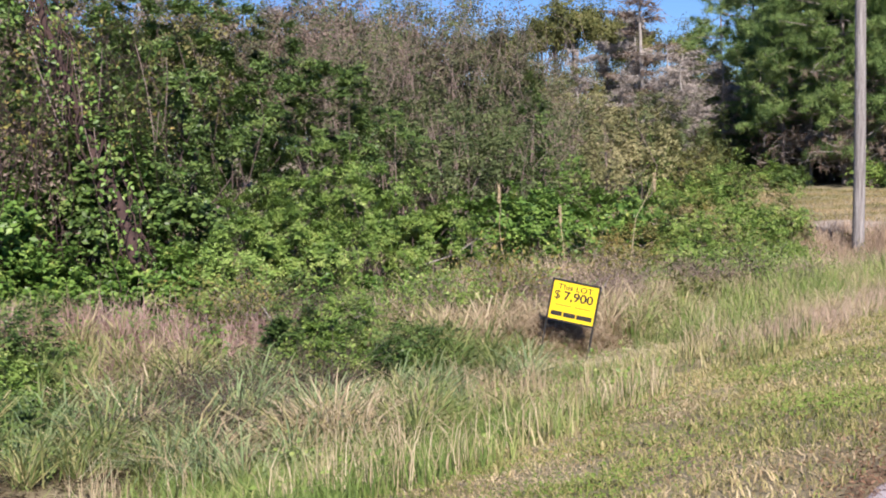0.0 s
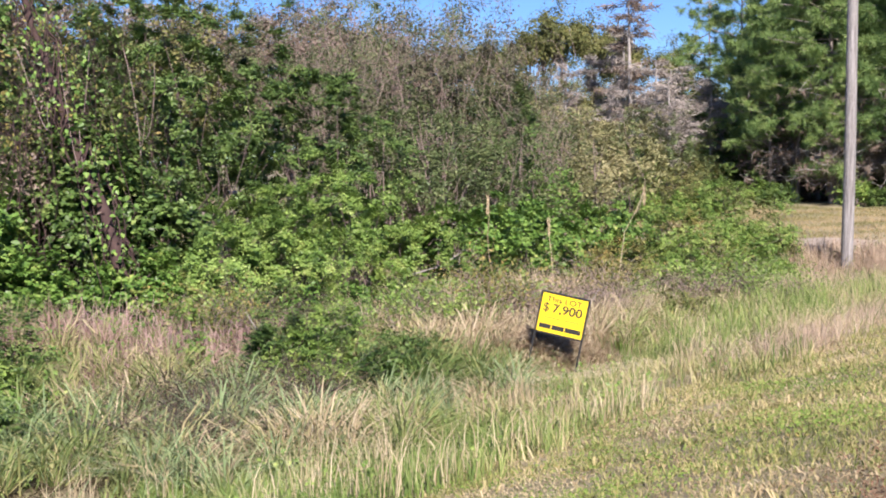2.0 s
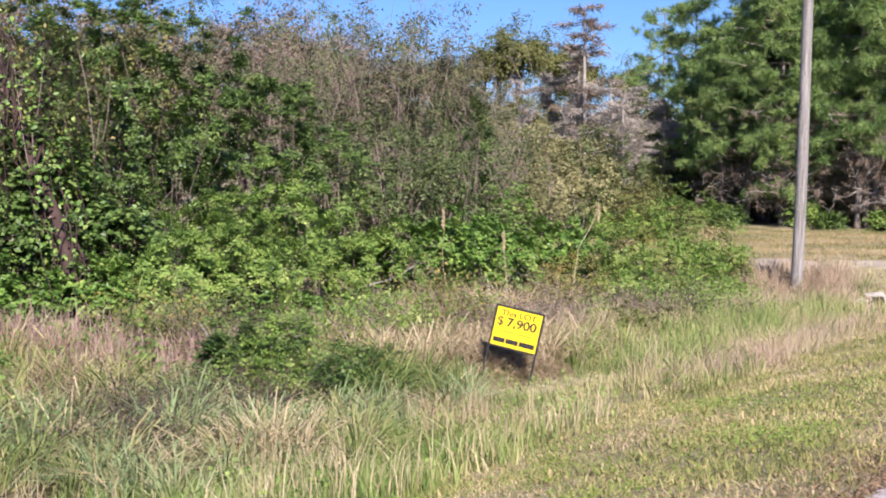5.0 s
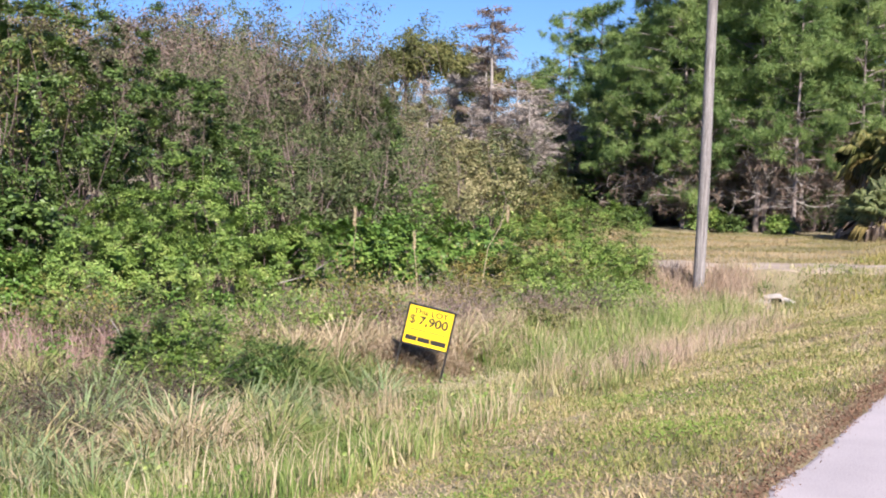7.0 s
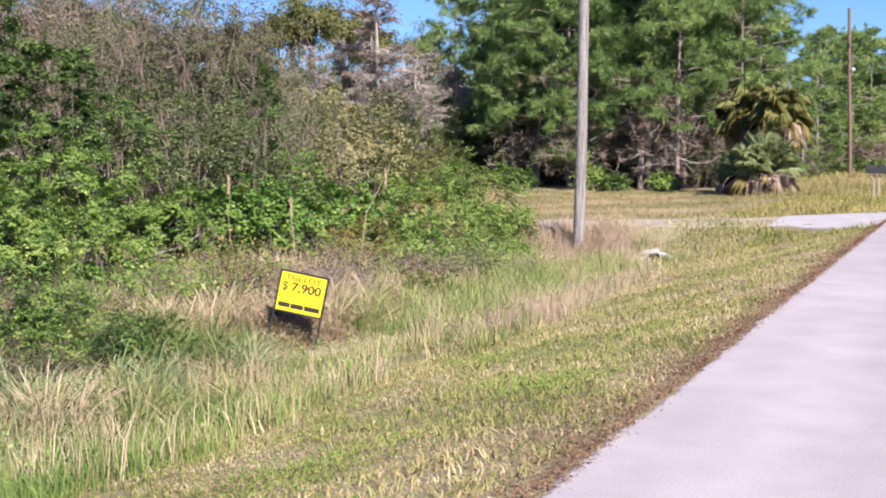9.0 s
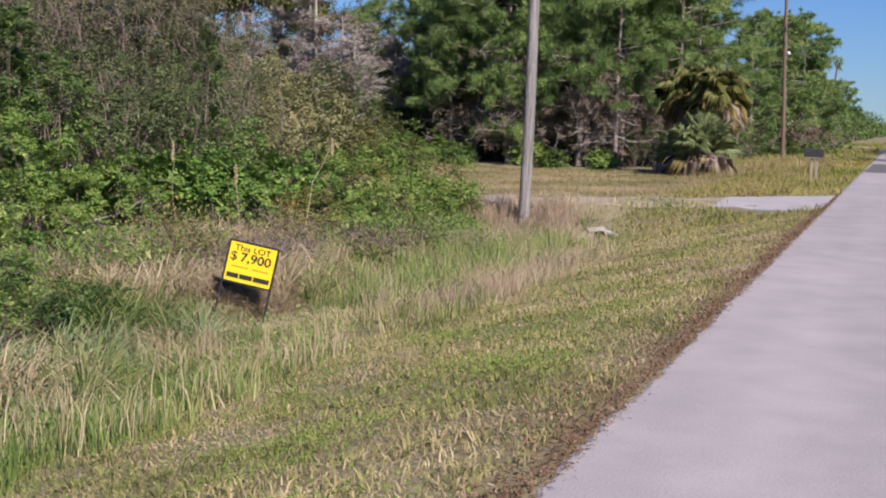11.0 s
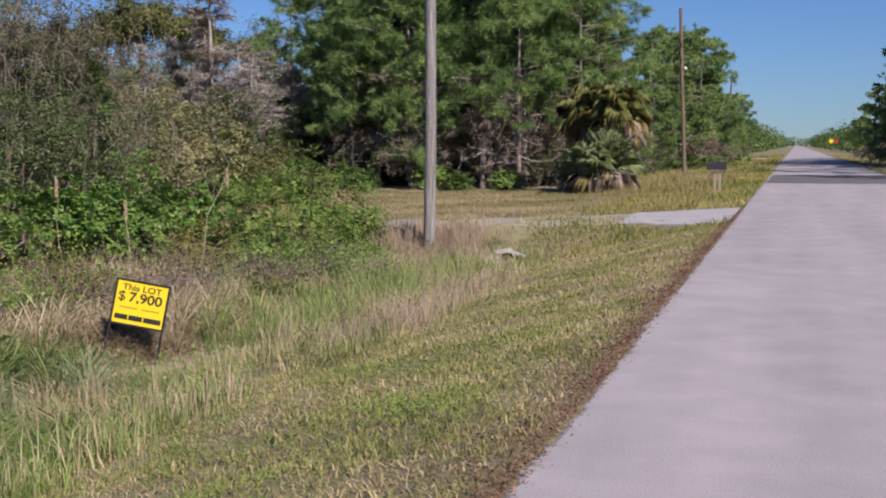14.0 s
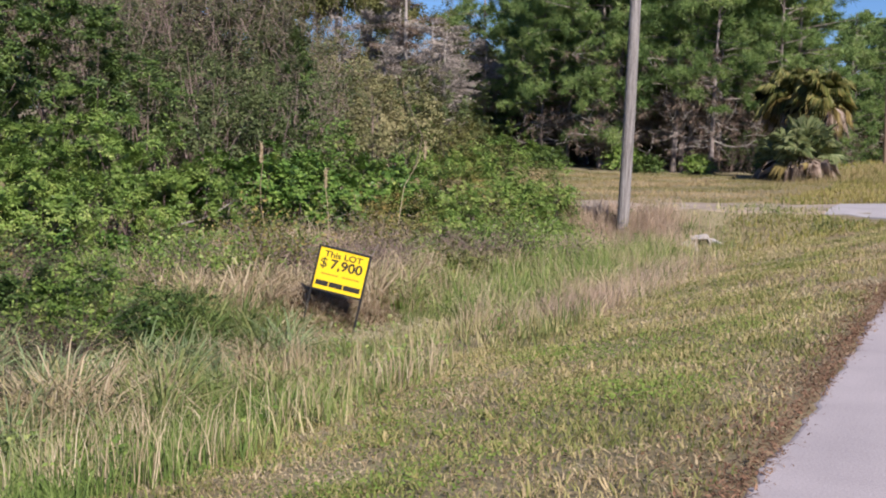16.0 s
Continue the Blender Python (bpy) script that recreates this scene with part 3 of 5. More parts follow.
haze = np.array([(-5.2, 13.6), (-5.0, 14.6), (-5.2, 15.2), (-4.9, 16.2), (-5.3, 17.6), (-5.0, 19.0), (-6.6, 22.6), (-6.2, 23.0), (-7.0, 22.8)])
p = scatter(9000, -5.6, -4.5, 12.0, 23.5, r, 0.4, haze)
grass("seeding_grass", p, (0.22, 0.46), (0.003, 0.006), (0.2, 1.0), FUZZ, "hazy tan seeding grass along the mown edge", 28)
nest = np.array([(-7.5, 12.4), (-6.9, 12.5), (-6.5, 12.9), (-7.9, 12.9), (-7.2, 11.8), (-6.3, 12.4), (-6.8, 11.6), (-7.6, 11.6), (-6.1, 12.9), (-7.0, 12.7)])
p = scatter(8500, -8.6, -5.9, 10.2, 14.6, r, 0.4, nest)
grass("flattened_straw", p, (0.3, 0.7), (0.008, 0.017), (0.9, 1.5), STRAW, "flattened dry straw around the sign", 29, flat=0.2)
p = scatter(5000, -8.6, -5.9, 10.2, 14.6, r, 0.36, nest)
grass("flattened_straw", p, (0.1, 0.3), (0.005, 0.012), (0.8, 1.4), BROWN_THATCH, "trodden brown grass around the sign", 39, flat=0.3)
heap = np.array([(-7.85, 13.6), (-7.65, 13.85), (-8.1, 13.3)])
for m, n, seed, lab in ((BROWN_THATCH, 1800, 42, "brown matted thatch heaped behind the sign"), (STRAW, 3800, 43, "dry straw heaped behind the sign")):
    p = scatter(n, -8.6, -5.9, 10.2, 14.6, r, 0.25, heap)
    p[:, 2] += 0.14 * np.exp(-((p[:, 0] + 7.6) ** 2 + (p[:, 1] - 13.7) ** 2) / 0.3) * r.uniform(0.5, 1.0, n)
    grass("straw_heap", p, (0.2, 0.5), (0.007, 0.015), (0.8, 1.5), m, lab, seed, flat=0.7)
p = scatter(1300, -8.6, -5.9, 10.2, 14.6, np.random.RandomState(6), 0.24, np.array([(-7.4, 12.5), (-7.0, 12.3), (-7.6, 12.2), (-6.75, 12.7), (-7.9, 12.8), (-6.5, 13.1)]))
p[:, 2] += 0.06
grass("flattened_straw", p, (0.3, 0.6), (0.013, 0.024), (0.9, 1.6), PALE_STRAW, "pale bent straw lying before the sign", 45, flat=0.3)
p = scatter(900, -8.6, -5.9, 10.2, 14.6, r, 0.5, nest)
q = scatter(2600, -7.4, -5.4, 10.6, 14.8, np.random.RandomState(7), 0.12)
q = q[np.hypot(q[:, 0] + 7.3, q[:, 1] - 12.6) > 0.75]
grass("tall_grass", q, (0.15, 0.38), (0.006, 0.012), (0.2, 0.9), TALL, "uneven green and straw grass round the flattened patch", 48)
grass("fresh_grass", np.concatenate([p, q[::2] + np.array([0.05, 0.04, 0])]), (0.08, 0.3), (0.005, 0.01), (0.2, 0.9), LUSH, "green shoots through the flattened straw", 38)
p = scatter(13000, -9.5, -5.6, 17.5, 23.2, r, 0.25)
grass("tall_grass", p, (0.25, 0.55), (0.007, 0.014), (0.1, 0.8), TALL, "mixed tall grass below the pole", 30)
p = off_drive(scatter(6000, -22, -2.6, 23.2, 25.0, r, 0.2))
grass("tall_grass", p, (0.06, 0.16), (0.008, 0.018), (0.3, 1.0), TALL, "short mixed grass along the driveway", 36)
p = scatter(2600, -10.5, -6.2, 23.9, 25.1, np.random.RandomState(9), 0.16)
grass("seeding_grass", p, (0.2, 0.5), (0.006, 0.012), (0.2, 0.9), FUZZ, "tan seeding grass against the driveway's edge", 47)
p = scatter(900, -7.5, -3.6, 25.0, 26.6, np.random.RandomState(8), 0.22, np.array([(-5.2, 25.2), (-4.4, 25.1), (-6.6, 25.2), (-3.9, 25.2), (-5.0, 26.2)]))
p[:, 2] += 0.04
grass("tall_grass", p, (0.06, 0.2), (0.008, 0.016), (0.3, 1.1), TALL, "grass creeping over the driveway's edge", 46)
p = scatter(9000, -8.2, -6.0, 20.8, 24.2, r, 0.3)
grass("seeding_grass", p, (0.3, 0.6), (0.005, 0.01), (0.2, 0.8), FUZZ, "tan seeding grass near the culvert", 31)
p = off_drive(scatter(80000, -26, -2.4, 27.5, 48.5, r))
grass("meadow_grass", p, (0.05, 0.17), (0.008, 0.017), (0.3, 1.2), MEADOW, "golden brown meadow grass beyond the driveway", 32)
p = off_drive(scatter(20000, -5.0, EDGE_L, 22, 70, r))
grass("verge_grass", p, (0.06, 0.2), (0.012, 0.03), (0.2, 0.9), VERGE, "short verge grass beside the road", 33)
p = scatter(6000, -6.2, -3.0, 41, 68, r, 0.5)
grass("seeding_grass", p, (0.2, 0.5), (0.008, 0.016), (0.2, 0.9), MEADOW, "golden seeding grass round the mailbox and brown pole", 37)
p = scatter(9000, -9.0, EDGE_L - 0.3, 50, 190, r)
grass("verge_grass", p, (0.1, 0.35), (0.03, 0.06), (0.2, 0.8), VERGE, "rough verge grass under the pines", 34)
p = scatter(9000, EDGE_R, 14, 36, 190, r)
grass("verge_grass", p, (0.06, 0.2), (0.03, 0.06), (0.2, 0.8), VERGE, "rough grass along the far side of the road", 35)


def bunch(x, y, h, n, material, label, seed, spread=0.09):
    """One arching bunch of grass."""
    rng = np.random.RandomState(seed)
    a = rng.uniform(0, 2 * np.pi, n)
    q = np.abs(rng.normal(0, spread, n))
    bx, by = np.cos(a) * q, np.sin(a) * q
    pts = np.stack([bx, by, np.zeros(n)], 1)
    hh = h * rng.uniform(0.6, 1.1, n)
    v, f = blades(pts, hh, rng.uniform(0.008, 0.019, n), rng.uniform(0.3, 1.9, n), a + rng.normal(0, 0.6, n), rng, True)
    ob = tagged(new("grass_tuft", tri_mesh("grass_tuft", v, f, material)), label, "grass tuft", "grass tufts by the swale")
    ob.location = (x, y, float(ground_z(x, y)) - 0.02)


def bunch_field(n, x0, x1, y0, y1, h, per, material, label, seed, lean=(0.3, 1.35)):
    """Many arching bunches with dark gaps between them."""
    rng = np.random.RandomState(seed)
    c = np.stack([rng.uniform(x0, x1, n), rng.uniform(y0, y1, n)], 1)
    k = np.repeat(np.arange(n), per)
    a = rng.uniform(0, 2 * np.pi, len(k))
    q = np.abs(rng.normal(0, 0.07, len(k)))
    x, y = c[k, 0] + np.cos(a) * q, c[k, 1] + np.sin(a) * q
    pts = clear_of_sign(np.stack([x, y, ground_z(x, y) - 0.02], 1))
    m = len(pts)
    hh = np.resize(rng.uniform(h[0], h[1], n)[k], m) * rng.uniform(0.55, 1.1, m)
    v, f = blades(pts, hh, rng.uniform(0.007, 0.017, m), rng.uniform(lean[0], lean[1], m), np.resize(a, m) + rng.normal(0, 0.5, m), rng, True)
    tagged(new("bunch_grass", tri_mesh("bunch_grass", v, f, material)), label, "grass", kind="stuff")


bunch_field(42, -10.2, -5.6, 5.4, 12.6, (0.45, 0.8), 75, TALL, "arching green and straw bunch grass in the swale", 310, (0.4, 1.5))
bunch_field(24, -10.2, -6.6, 5.4, 12.4, (0.45, 0.75), 60, STRAW, "arching dry straw bunch grass in the swale", 411, (0.7, 1.6))
bunch_field(24, -9.6, -6.2, 6.0, 11.0, (0.4, 0.7), 90, BLUEGRASS, "arching blue-green bunch grass in the swale", 312, (0.3, 1.5))
bunch_field(80, -7.0, -4.9, 4.6, 10.0, (0.2, 0.38), 60, LUSH, "fresh green bunch grass in the swale", 313)
bunch_field(110, -9.8, -5.0, 13.5, 24.0, (0.3, 0.6), 70, TALL, "green and straw bunch grass along the swale", 314)
bunch_field(70, -8.8, -5.2, 13.6, 22.6, (0.3, 0.6), 50, LUSH, "fresh green bunch grass along the swale", 315)
bunch_field(110, -10.8, -7.2, 14.0, 22.0, (0.35, 0.75), 60, STRAW, "dry straw bunch grass below the bushes", 316)
bunch_field(150, -5.6, -1.9, 4.0, 22.0, (0.06, 0.13), 30, LAWN, "low tufts left in the mown grass", 317)
bunch_field(60, -14.5, -10.0, 6.0, 10.5, (0.45, 0.8), 70, TALL, "tall bunch grass before the bushes", 318)


bunch_field(60, -9.4, -7.5, 12.4, 15.4, (0.5, 0.9), 60, STRAW, "tall pale straw bunches behind the sign", 319)
bunch_field(40, -9.2, -7.6, 10.4, 14.0, (0.5, 0.85), 60, TALL, "tall green and straw bunches beside the sign", 320)
bunch_field(40, -7.6, -5.8, 14.2, 20.0, (0.4, 0.7), 45, LUSH, "tall fresh green bunches along the swale", 321, (0.15, 0.7))


def weeds(n, n_patch, x0, x1, y0, y1, h, size, material, label, seed, spread=0.13):
    """Broad-leaved weeds, low among the grass."""
    rng = np.random.RandomState(seed)
    c = np.stack([rng.uniform(x0, x1, n_patch), rng.uniform(y0, y1, n_patch)], 1)
    q = c[rng.randint(0, n_patch, n)] + rng.normal(size=(n, 2)) * spread
    q = q[q[:, 0] < EDGE_L - 0.1]
    pts = np.stack([q[:, 0], q[:, 1], ground_z(q[:, 0], q[:, 1]) + rng.uniform(h[0], h[1], len(q))], 1)
    v, f = leaves(pts, rng.normal(size=pts.shape) * 0.5 + np.array([0.2, -0.3, 1.0]), rng.uniform(size[0], size[1], len(pts)), rng, 0.6, False)
    tagged(new("weed_patch", tri_mesh("weed_patch", v, f, material)), label, "weeds", kind="stuff")


weeds(6500, 26, -4.4, -1.9, 3.4, 11, (0.02, 0.10), (0.012, 0.026), LAWN_WEED, "low bright green broad-leaved weeds in the lawn", 330, 0.26)
weeds(2200, 70, -5.4, -1.9, 5, 20, (0.02, 0.09), (0.010, 0.024), LAWN_WEED, "creeping green weeds scattered in the lawn", 334, 0.2)
weeds(1800, 90, -5.4, -1.8, 3.5, 16, (0.02, 0.10), (0.015, 0.03), YELLOWING, "yellow-green weed leaves in the lawn", 335, 0.2)
weeds(2400, 70, -9.5, -5.0, 5.5, 22, (0.05, 0.28), (0.03, 0.065), BRIGHT, "leafy green weeds in the swale", 331)
weeds(1800, 90, -10.5, -6.4, 14.5, 25, (0.08, 0.4), (0.03, 0.07), YELLOWING, "yellowing leafy weeds below the bushes", 332)
weeds(3400, 60, -14.5, -9.0, 6.5, 13.5, (0.08, 0.4), (0.04, 0.08), VINE, "leafy green vine weeds in the tall grass", 333)

rb = np.random.RandomState(77)
for i in range(46):
    x, y = rb.uniform(-9.8, -6.2), rb.uniform(6.2, 11.6)
    if abs(x + 6.9) < 1.9 and y > 9.3:
        continue
    m, lab = ((BLUEGRASS, "blue-green arching grass bunch in the swale"), (STRAW, "dry straw coloured arching grass bunch"), (TALL, "green and straw coloured arching grass bunch"))[i % 3]
    bunch(x, y, rb.uniform(0.5, 0.85), 120, m, lab, 300 + i)


# ---- bushes and trees ----
def crown_points(n_clumps, per, radii, clump, rng, hollow=0.45, low=-0.75):
    d = unit(rng.normal(size=(n_clumps * 3, 3)))
    d = d[d[:, 2] > low][:n_clumps]
    q = rng.uniform(hollow, 1.0, len(d)) ** 0.6
    lump = 0.78 + 0.42 * np.sin(3.1 * d[:, 0] + rng.uniform(0, 6)) * np.sin(2.7 * d[:, 1] + rng.uniform(0, 6)) + rng.uniform(-0.12, 0.22, len(d))
    c = d * (q * lump)[:, None] * np.asarray(radii)
    k = np.repeat(np.arange(len(c)), per)
    off = rng.normal(size=(len(k), 3)) * clump * rng.uniform(0.5, 1.3, len(c))[k][:, None]
    return c, d, c[k] + off, unit(off) * 0.5 + d[k] * 0.5 + np.array([0, 0, 0.55]) + rng.normal(size=(len(k), 3)) * 0.45


def spray_points(n_clumps, per, radii, clump, rng, twig_leaves=9):
    """Leaves set along short twigs that fan out from each clump, with dark gaps between the clumps."""
    c, d, _, _ = crown_points(n_clumps, 1, np.asarray(radii) * 1.1, clump, rng, 0.55)
    m = max(3, per // twig_leaves)
    k = np.repeat(np.arange(len(c)), m)
    w = unit(d[k] * 0.9 + rng.normal(size=(len(k), 3)) * 0.65 + np.array([0, 0, 0.3]))
    ln = clump * rng.uniform(1.2, 2.8, len(k))
    a = c[k] - d[k] * clump * 0.4
    j = np.repeat(np.arange(len(k)), twig_leaves)
    u = np.tile(np.linspace(0.25, 1.0, twig_leaves), len(k))
    pts = a[j] + w[j] * (ln[j] * u)[:, None] - np.array([0, 0, 1.0]) * (0.25 * ln[j] * u * u)[:, None]
    side = unit(np.cross(w, np.array([0, 0, 1.0]) + rng.normal(size=w.shape) * 0.2))
    sign = np.tile(np.where(np.arange(twig_leaves) % 2, 1.0, -1.0), len(k))
    along = w[j] * 0.55 + side[j] * sign[:, None] * 0.85 + rng.normal(size=(len(j), 3)) * 0.3
    nrm = np.array([0, 0, 0.85]) + d[k][j] * 0.5 + rng.normal(size=(len(j), 3)) * 0.38
    return c, d, pts, nrm, along


def bush(name, x, y, radii, top, material, label, seed, clumps=70, per=70, leaf=(0.05, 0.09), wide=0.55, clump=0.16, bark=DARK_TWIG, stems=12, fine=False, category="bush", group="", rod=0.016, base=None):
    """A bush: stems from the ground and a crown of leaf clumps with gaps."""
    rng = np.random.RandomState(seed)
    z0 = float(ground_z(x, y)) if base is None else base
    cz = top - z0 - radii[2]
    c, d, pts, nrm, along = spray_points(clumps, per, radii, clump, rng)
    pts = pts + np.array([0, 0, cz])
    keep = pts[:, 2] > 0.03
    pts, nrm, along = pts[keep], unit(nrm[keep]), along[keep]
    v, f = leaves(pts, nrm, rng.uniform(leaf[0], leaf[1], len(pts)), rng, wide, fine, along=along)
    root = new(name)
    root.location = (x, y, z0)
    tagged(root, label, category, group)
    under(new("crown", tri_mesh("crown", v, f, material)), root)
    tubes = []
    for j in range(stems):
        e = c[rng.randint(len(c))] * 0.78 + np.array([0, 0, cz])
        e[2] = max(e[2], 0.25)
        a = np.array([rng.normal() * radii[0] * 0.18, rng.normal() * radii[1] * 0.18, -0.06])
        t = stem_path(a, e, 0.1 * radii[2], rng)
        tubes.append(tube(t, np.linspace(rod, rod * 0.35, len(t)) * rng.uniform(0.7, 1.3), 4))
    v, f = stacked(tubes)
    under(new("branchwork", tri_mesh("branchwork", v, f, bark)), root)
    return root


def thicket(x, y, radii, top, seed, label, material=DULL, leaf=(0.05, 0.1), n_leaf=2600, stems=60, rod=0.012, bark=TWIG, group="bare thickets in the lot"):
    """A thicket of thin grey stems with few leaves left."""
    rng = np.random.RandomState(seed)
    z0 = float(ground_z(x, y))
    H = top - z0
    tubes, pts = [], []
    for j in range(stems):
        a = np.array([rng.normal() * radii[0] * 0.45, rng.normal() * radii[1] * 0.45, -0.05])
        e = np.array([a[0] + rng.normal() * radii[0] * 0.4, a[1] + rng.normal() * radii[1] * 0.4, H * rng.uniform(0.45, 1.0)])
        t = stem_path(a, e, 0.13 * H, rng, 6)
        tubes.append(tube(t, np.linspace(rod, rod * 0.4, 6), 3))
        for k in range(6):
            u = rng.uniform(0.3, 0.98)
            s = t[0] * (1 - u) + t[-1] * u
            b = s + np.array([rng.normal() * 0.35, rng.normal() * 0.35, rng.uniform(0.05, 0.5)])
            tb = stem_path(s, b, 0.05, rng, 3)
            tubes.append(tube(tb, np.linspace(rod * 0.5, rod * 0.25, 3), 3))
            pts.append(np.repeat(tb[1:], int(rng.choice([0, 0.4, 1.0, 2.6]) * n_leaf / (stems * 12)) + 1, 0))
    pts = np.concatenate(pts)
    pts = pts + rng.normal(size=pts.shape) * 0.07
    root = new("thicket")
    root.location = (x, y, z0)
    tagged(root, label, "thicket", group)
    v, f = stacked(tubes)
    under(new("branchwork", tri_mesh("branchwork", v, f, bark)), root)
    v, f = leaves(pts, rng.normal(size=pts.shape) + np.array([0, 0, 0.6]), rng.uniform(leaf[0], leaf[1], len(pts)), rng, 0.5, False)
    under(new("crown", tri_mesh("crown", v, f, material)), root)
    return root


def pine(seed, H, label, crown_from=0.35, spread=1.9, clumps=220, needle=(0.22, 0.40), rod=0.13, material=PINE, width=(0.018, 0.034), per=34):
    """A slash pine: straight trunk, up-curved limbs and round tufts of long needles."""
    rng = np.random.RandomState(seed)
    root = new("pine_tree")
    tagged(root, label, "pine tree", "pines along the road")
    lean = rng.normal(size=2) * 0.02 * H
    t = np.linspace(0, 1, 9)
    trunk = np.stack([lean[0] * t ** 2 + 0.05 * np.sin(5 * t + seed), lean[1] * t ** 2, H * t - 0.1], 1)
    tubes = [tube(trunk, rod * (1 - 0.85 * t), 7)]
    tuft, out = [], []
    n_limb = 42
    for j in range(n_limb):
        u = crown_from + (1 - crown_from) * (j + rng.uniform()) / n_limb
        s = np.array([np.interp(u, t, trunk[:, i]) for i in range(3)])
        az = rng.uniform(0, 2 * np.pi)
        reach = spread * (1.1 - 0.72 * ((u - crown_from) / (1 - crown_from)) ** 2.2) * rng.uniform(0.5, 1.1)
        e = s + np.array([np.cos(az) * reach, np.sin(az) * reach, reach * rng.uniform(-0.2, 0.45)])
        limb = stem_path(s, e, 0.08 * reach, rng, 5)
        tubes.append(tube(limb, np.linspace(0.035, 0.012, 5), 3))
        for w in (rng.uniform(0.45, 0.7), rng.uniform(0.75, 0.9), 1.0):
            q = np.array([np.interp(w, np.linspace(0, 1, 5), limb[:, i]) for i in range(3)]) + rng.normal(size=3) * np.array([0.22, 0.22, 0.10])
            for k in range(max(3, clumps // 44)):
                tuft.append(q + rng.normal(size=3) * np.array([0.19, 0.19, 0.10]))
                out.append(unit((e - s) * 0.6 + np.array([0, 0, 0.9 * reach])))
    v, f = stacked(tubes)
    under(new("trunk", tri_mesh("trunk", v, f, BARK)), root)
    tubes, brown = [], []
    for j in range(18):
        z = H * rng.uniform(0.12, crown_from + 0.16)
        s = np.array([np.interp(z / H, t, trunk[:, i]) for i in range(3)])
        az = rng.uniform(0, 2 * np.pi)
        e = s + np.array([np.cos(az), np.sin(az), rng.uniform(-0.35, 0.15)]) * rng.uniform(0.8, 2.4)
        limb = stem_path(s, e, 0.16, rng, 5)
        tubes.append(tube(limb, np.linspace(0.034, 0.012, 5), 3))
        for k in range(3):
            q = limb[rng.randint(2, 5)]
            tubes.append(tube(stem_path(q, q + rng.normal(size=3) * 0.4, 0.05, rng, 3), np.linspace(0.014, 0.007, 3), 3))
            brown += [q + rng.normal(size=3) * np.array([0.25, 0.25, 0.15]) for i in range(3 if z > 0.16 * H else 1)]
    v, f = stacked(tubes)
    under(new("deadwood", tri_mesh("deadwood", v, f, PALE_BARK)), root)
    k = np.repeat(np.arange(len(brown)), 16)
    a = np.array(brown)[k]
    d = unit(rng.normal(size=(len(k), 3)) * 0.7 + np.array([0, 0, -0.6]))
    side = unit(np.cross(d, rng.normal(size=(len(k), 3)))) * rng.uniform(width[0], width[1], len(k))[:, None] * 0.5
    v = np.stack([a - side, a + side, a + d * rng.uniform(0.18, 0.34, len(k))[:, None]], 1).reshape(-1, 3)
    under(new("dry_foliage", tri_mesh("dry_foliage", v, np.arange(len(v)).reshape(-1, 3), RUST)), root)
    tuft, out = np.array(tuft), np.array(out)
    k = np.repeat(np.arange(len(tuft)), per)
    d = unit(rng.normal(size=(len(k), 3)) * 0.8 + out[k] * 0.45 + np.array([0, 0, 0.25]))
    L = rng.uniform(needle[0], needle[1], len(k))
    a = tuft[k] + d * 0.03
    side = unit(np.cross(d, rng.normal(size=(len(k), 3)))) * rng.uniform(width[0], width[1], len(k))[:, None]
    v = np.stack([a - side * 0.5, a + side * 0.5, a + d * L[:, None] + np.array([0, 0, -0.05])], 1).reshape(-1, 3)
    under(new("crown", tri_mesh("crown", v, np.arange(len(v)).reshape(-1, 3), material)), root)
    return root


def cypress(seed, H, label, material=CYPRESS, top_material=None, spread=1.6):
    """A pond cypress: pale straight trunk, level sprays of fine grey twigs."""
    rng = np.random.RandomState(seed)
    root = new("cypress_tree")
    tagged(root, label, "cypress tree", "cypresses behind the lot")
    t = np.linspace(0, 1, 8)
    trunk = np.stack([0.12 * np.sin(2 * t + seed), 0.1 * t, H * t - 0.1], 1)
    tubes = [tube(trunk, 0.16 * (1 - 0.85 * t), 6)]
    base, out = [], []
    for j in range(46):
        u = 0.2 + 0.8 * rng.uniform()
        s = np.array([np.interp(u, t, trunk[:, i]) for i in range(3)])
        az = rng.uniform(0, 2 * np.pi)
        reach = spread * (1.1 - 0.65 * u) * rng.uniform(0.5, 1.1)
        e = s + np.array([np.cos(az) * reach, np.sin(az) * reach, reach * rng.uniform(-0.1, 0.25)])
        limb = stem_path(s, e, 0.05, rng, 4)
        tubes.append(tube(limb, np.linspace(0.028, 0.008, 4), 3))
        for k in range(90):
            w = rng.uniform(0.2, 1.05)
            base.append(s + (e - s) * w + rng.normal(size=3) * np.array([0.16, 0.16, 0.07]))
            out.append(unit((e - s) + rng.normal(size=3) * 0.5 * reach))
    v, f = stacked(tubes)
    under(new("trunk", tri_mesh("trunk", v, f, PALE_BARK)), root)
    base, out = np.array(base), np.array(out)
    n = len(base)
    L = rng.uniform(0.15, 0.4, n)
    side = unit(np.cross(out, rng.normal(size=(n, 3)))) * rng.uniform(0.014, 0.036, n)[:, None]
    v = np.stack([base - side, base + side, base + out * L[:, None] - np.array([0, 0, 0.04])], 1).reshape(-1, 3)
    under(new("crown", tri_mesh("crown", v, np.arange(len(v)).reshape(-1, 3), material)), root)
    return root


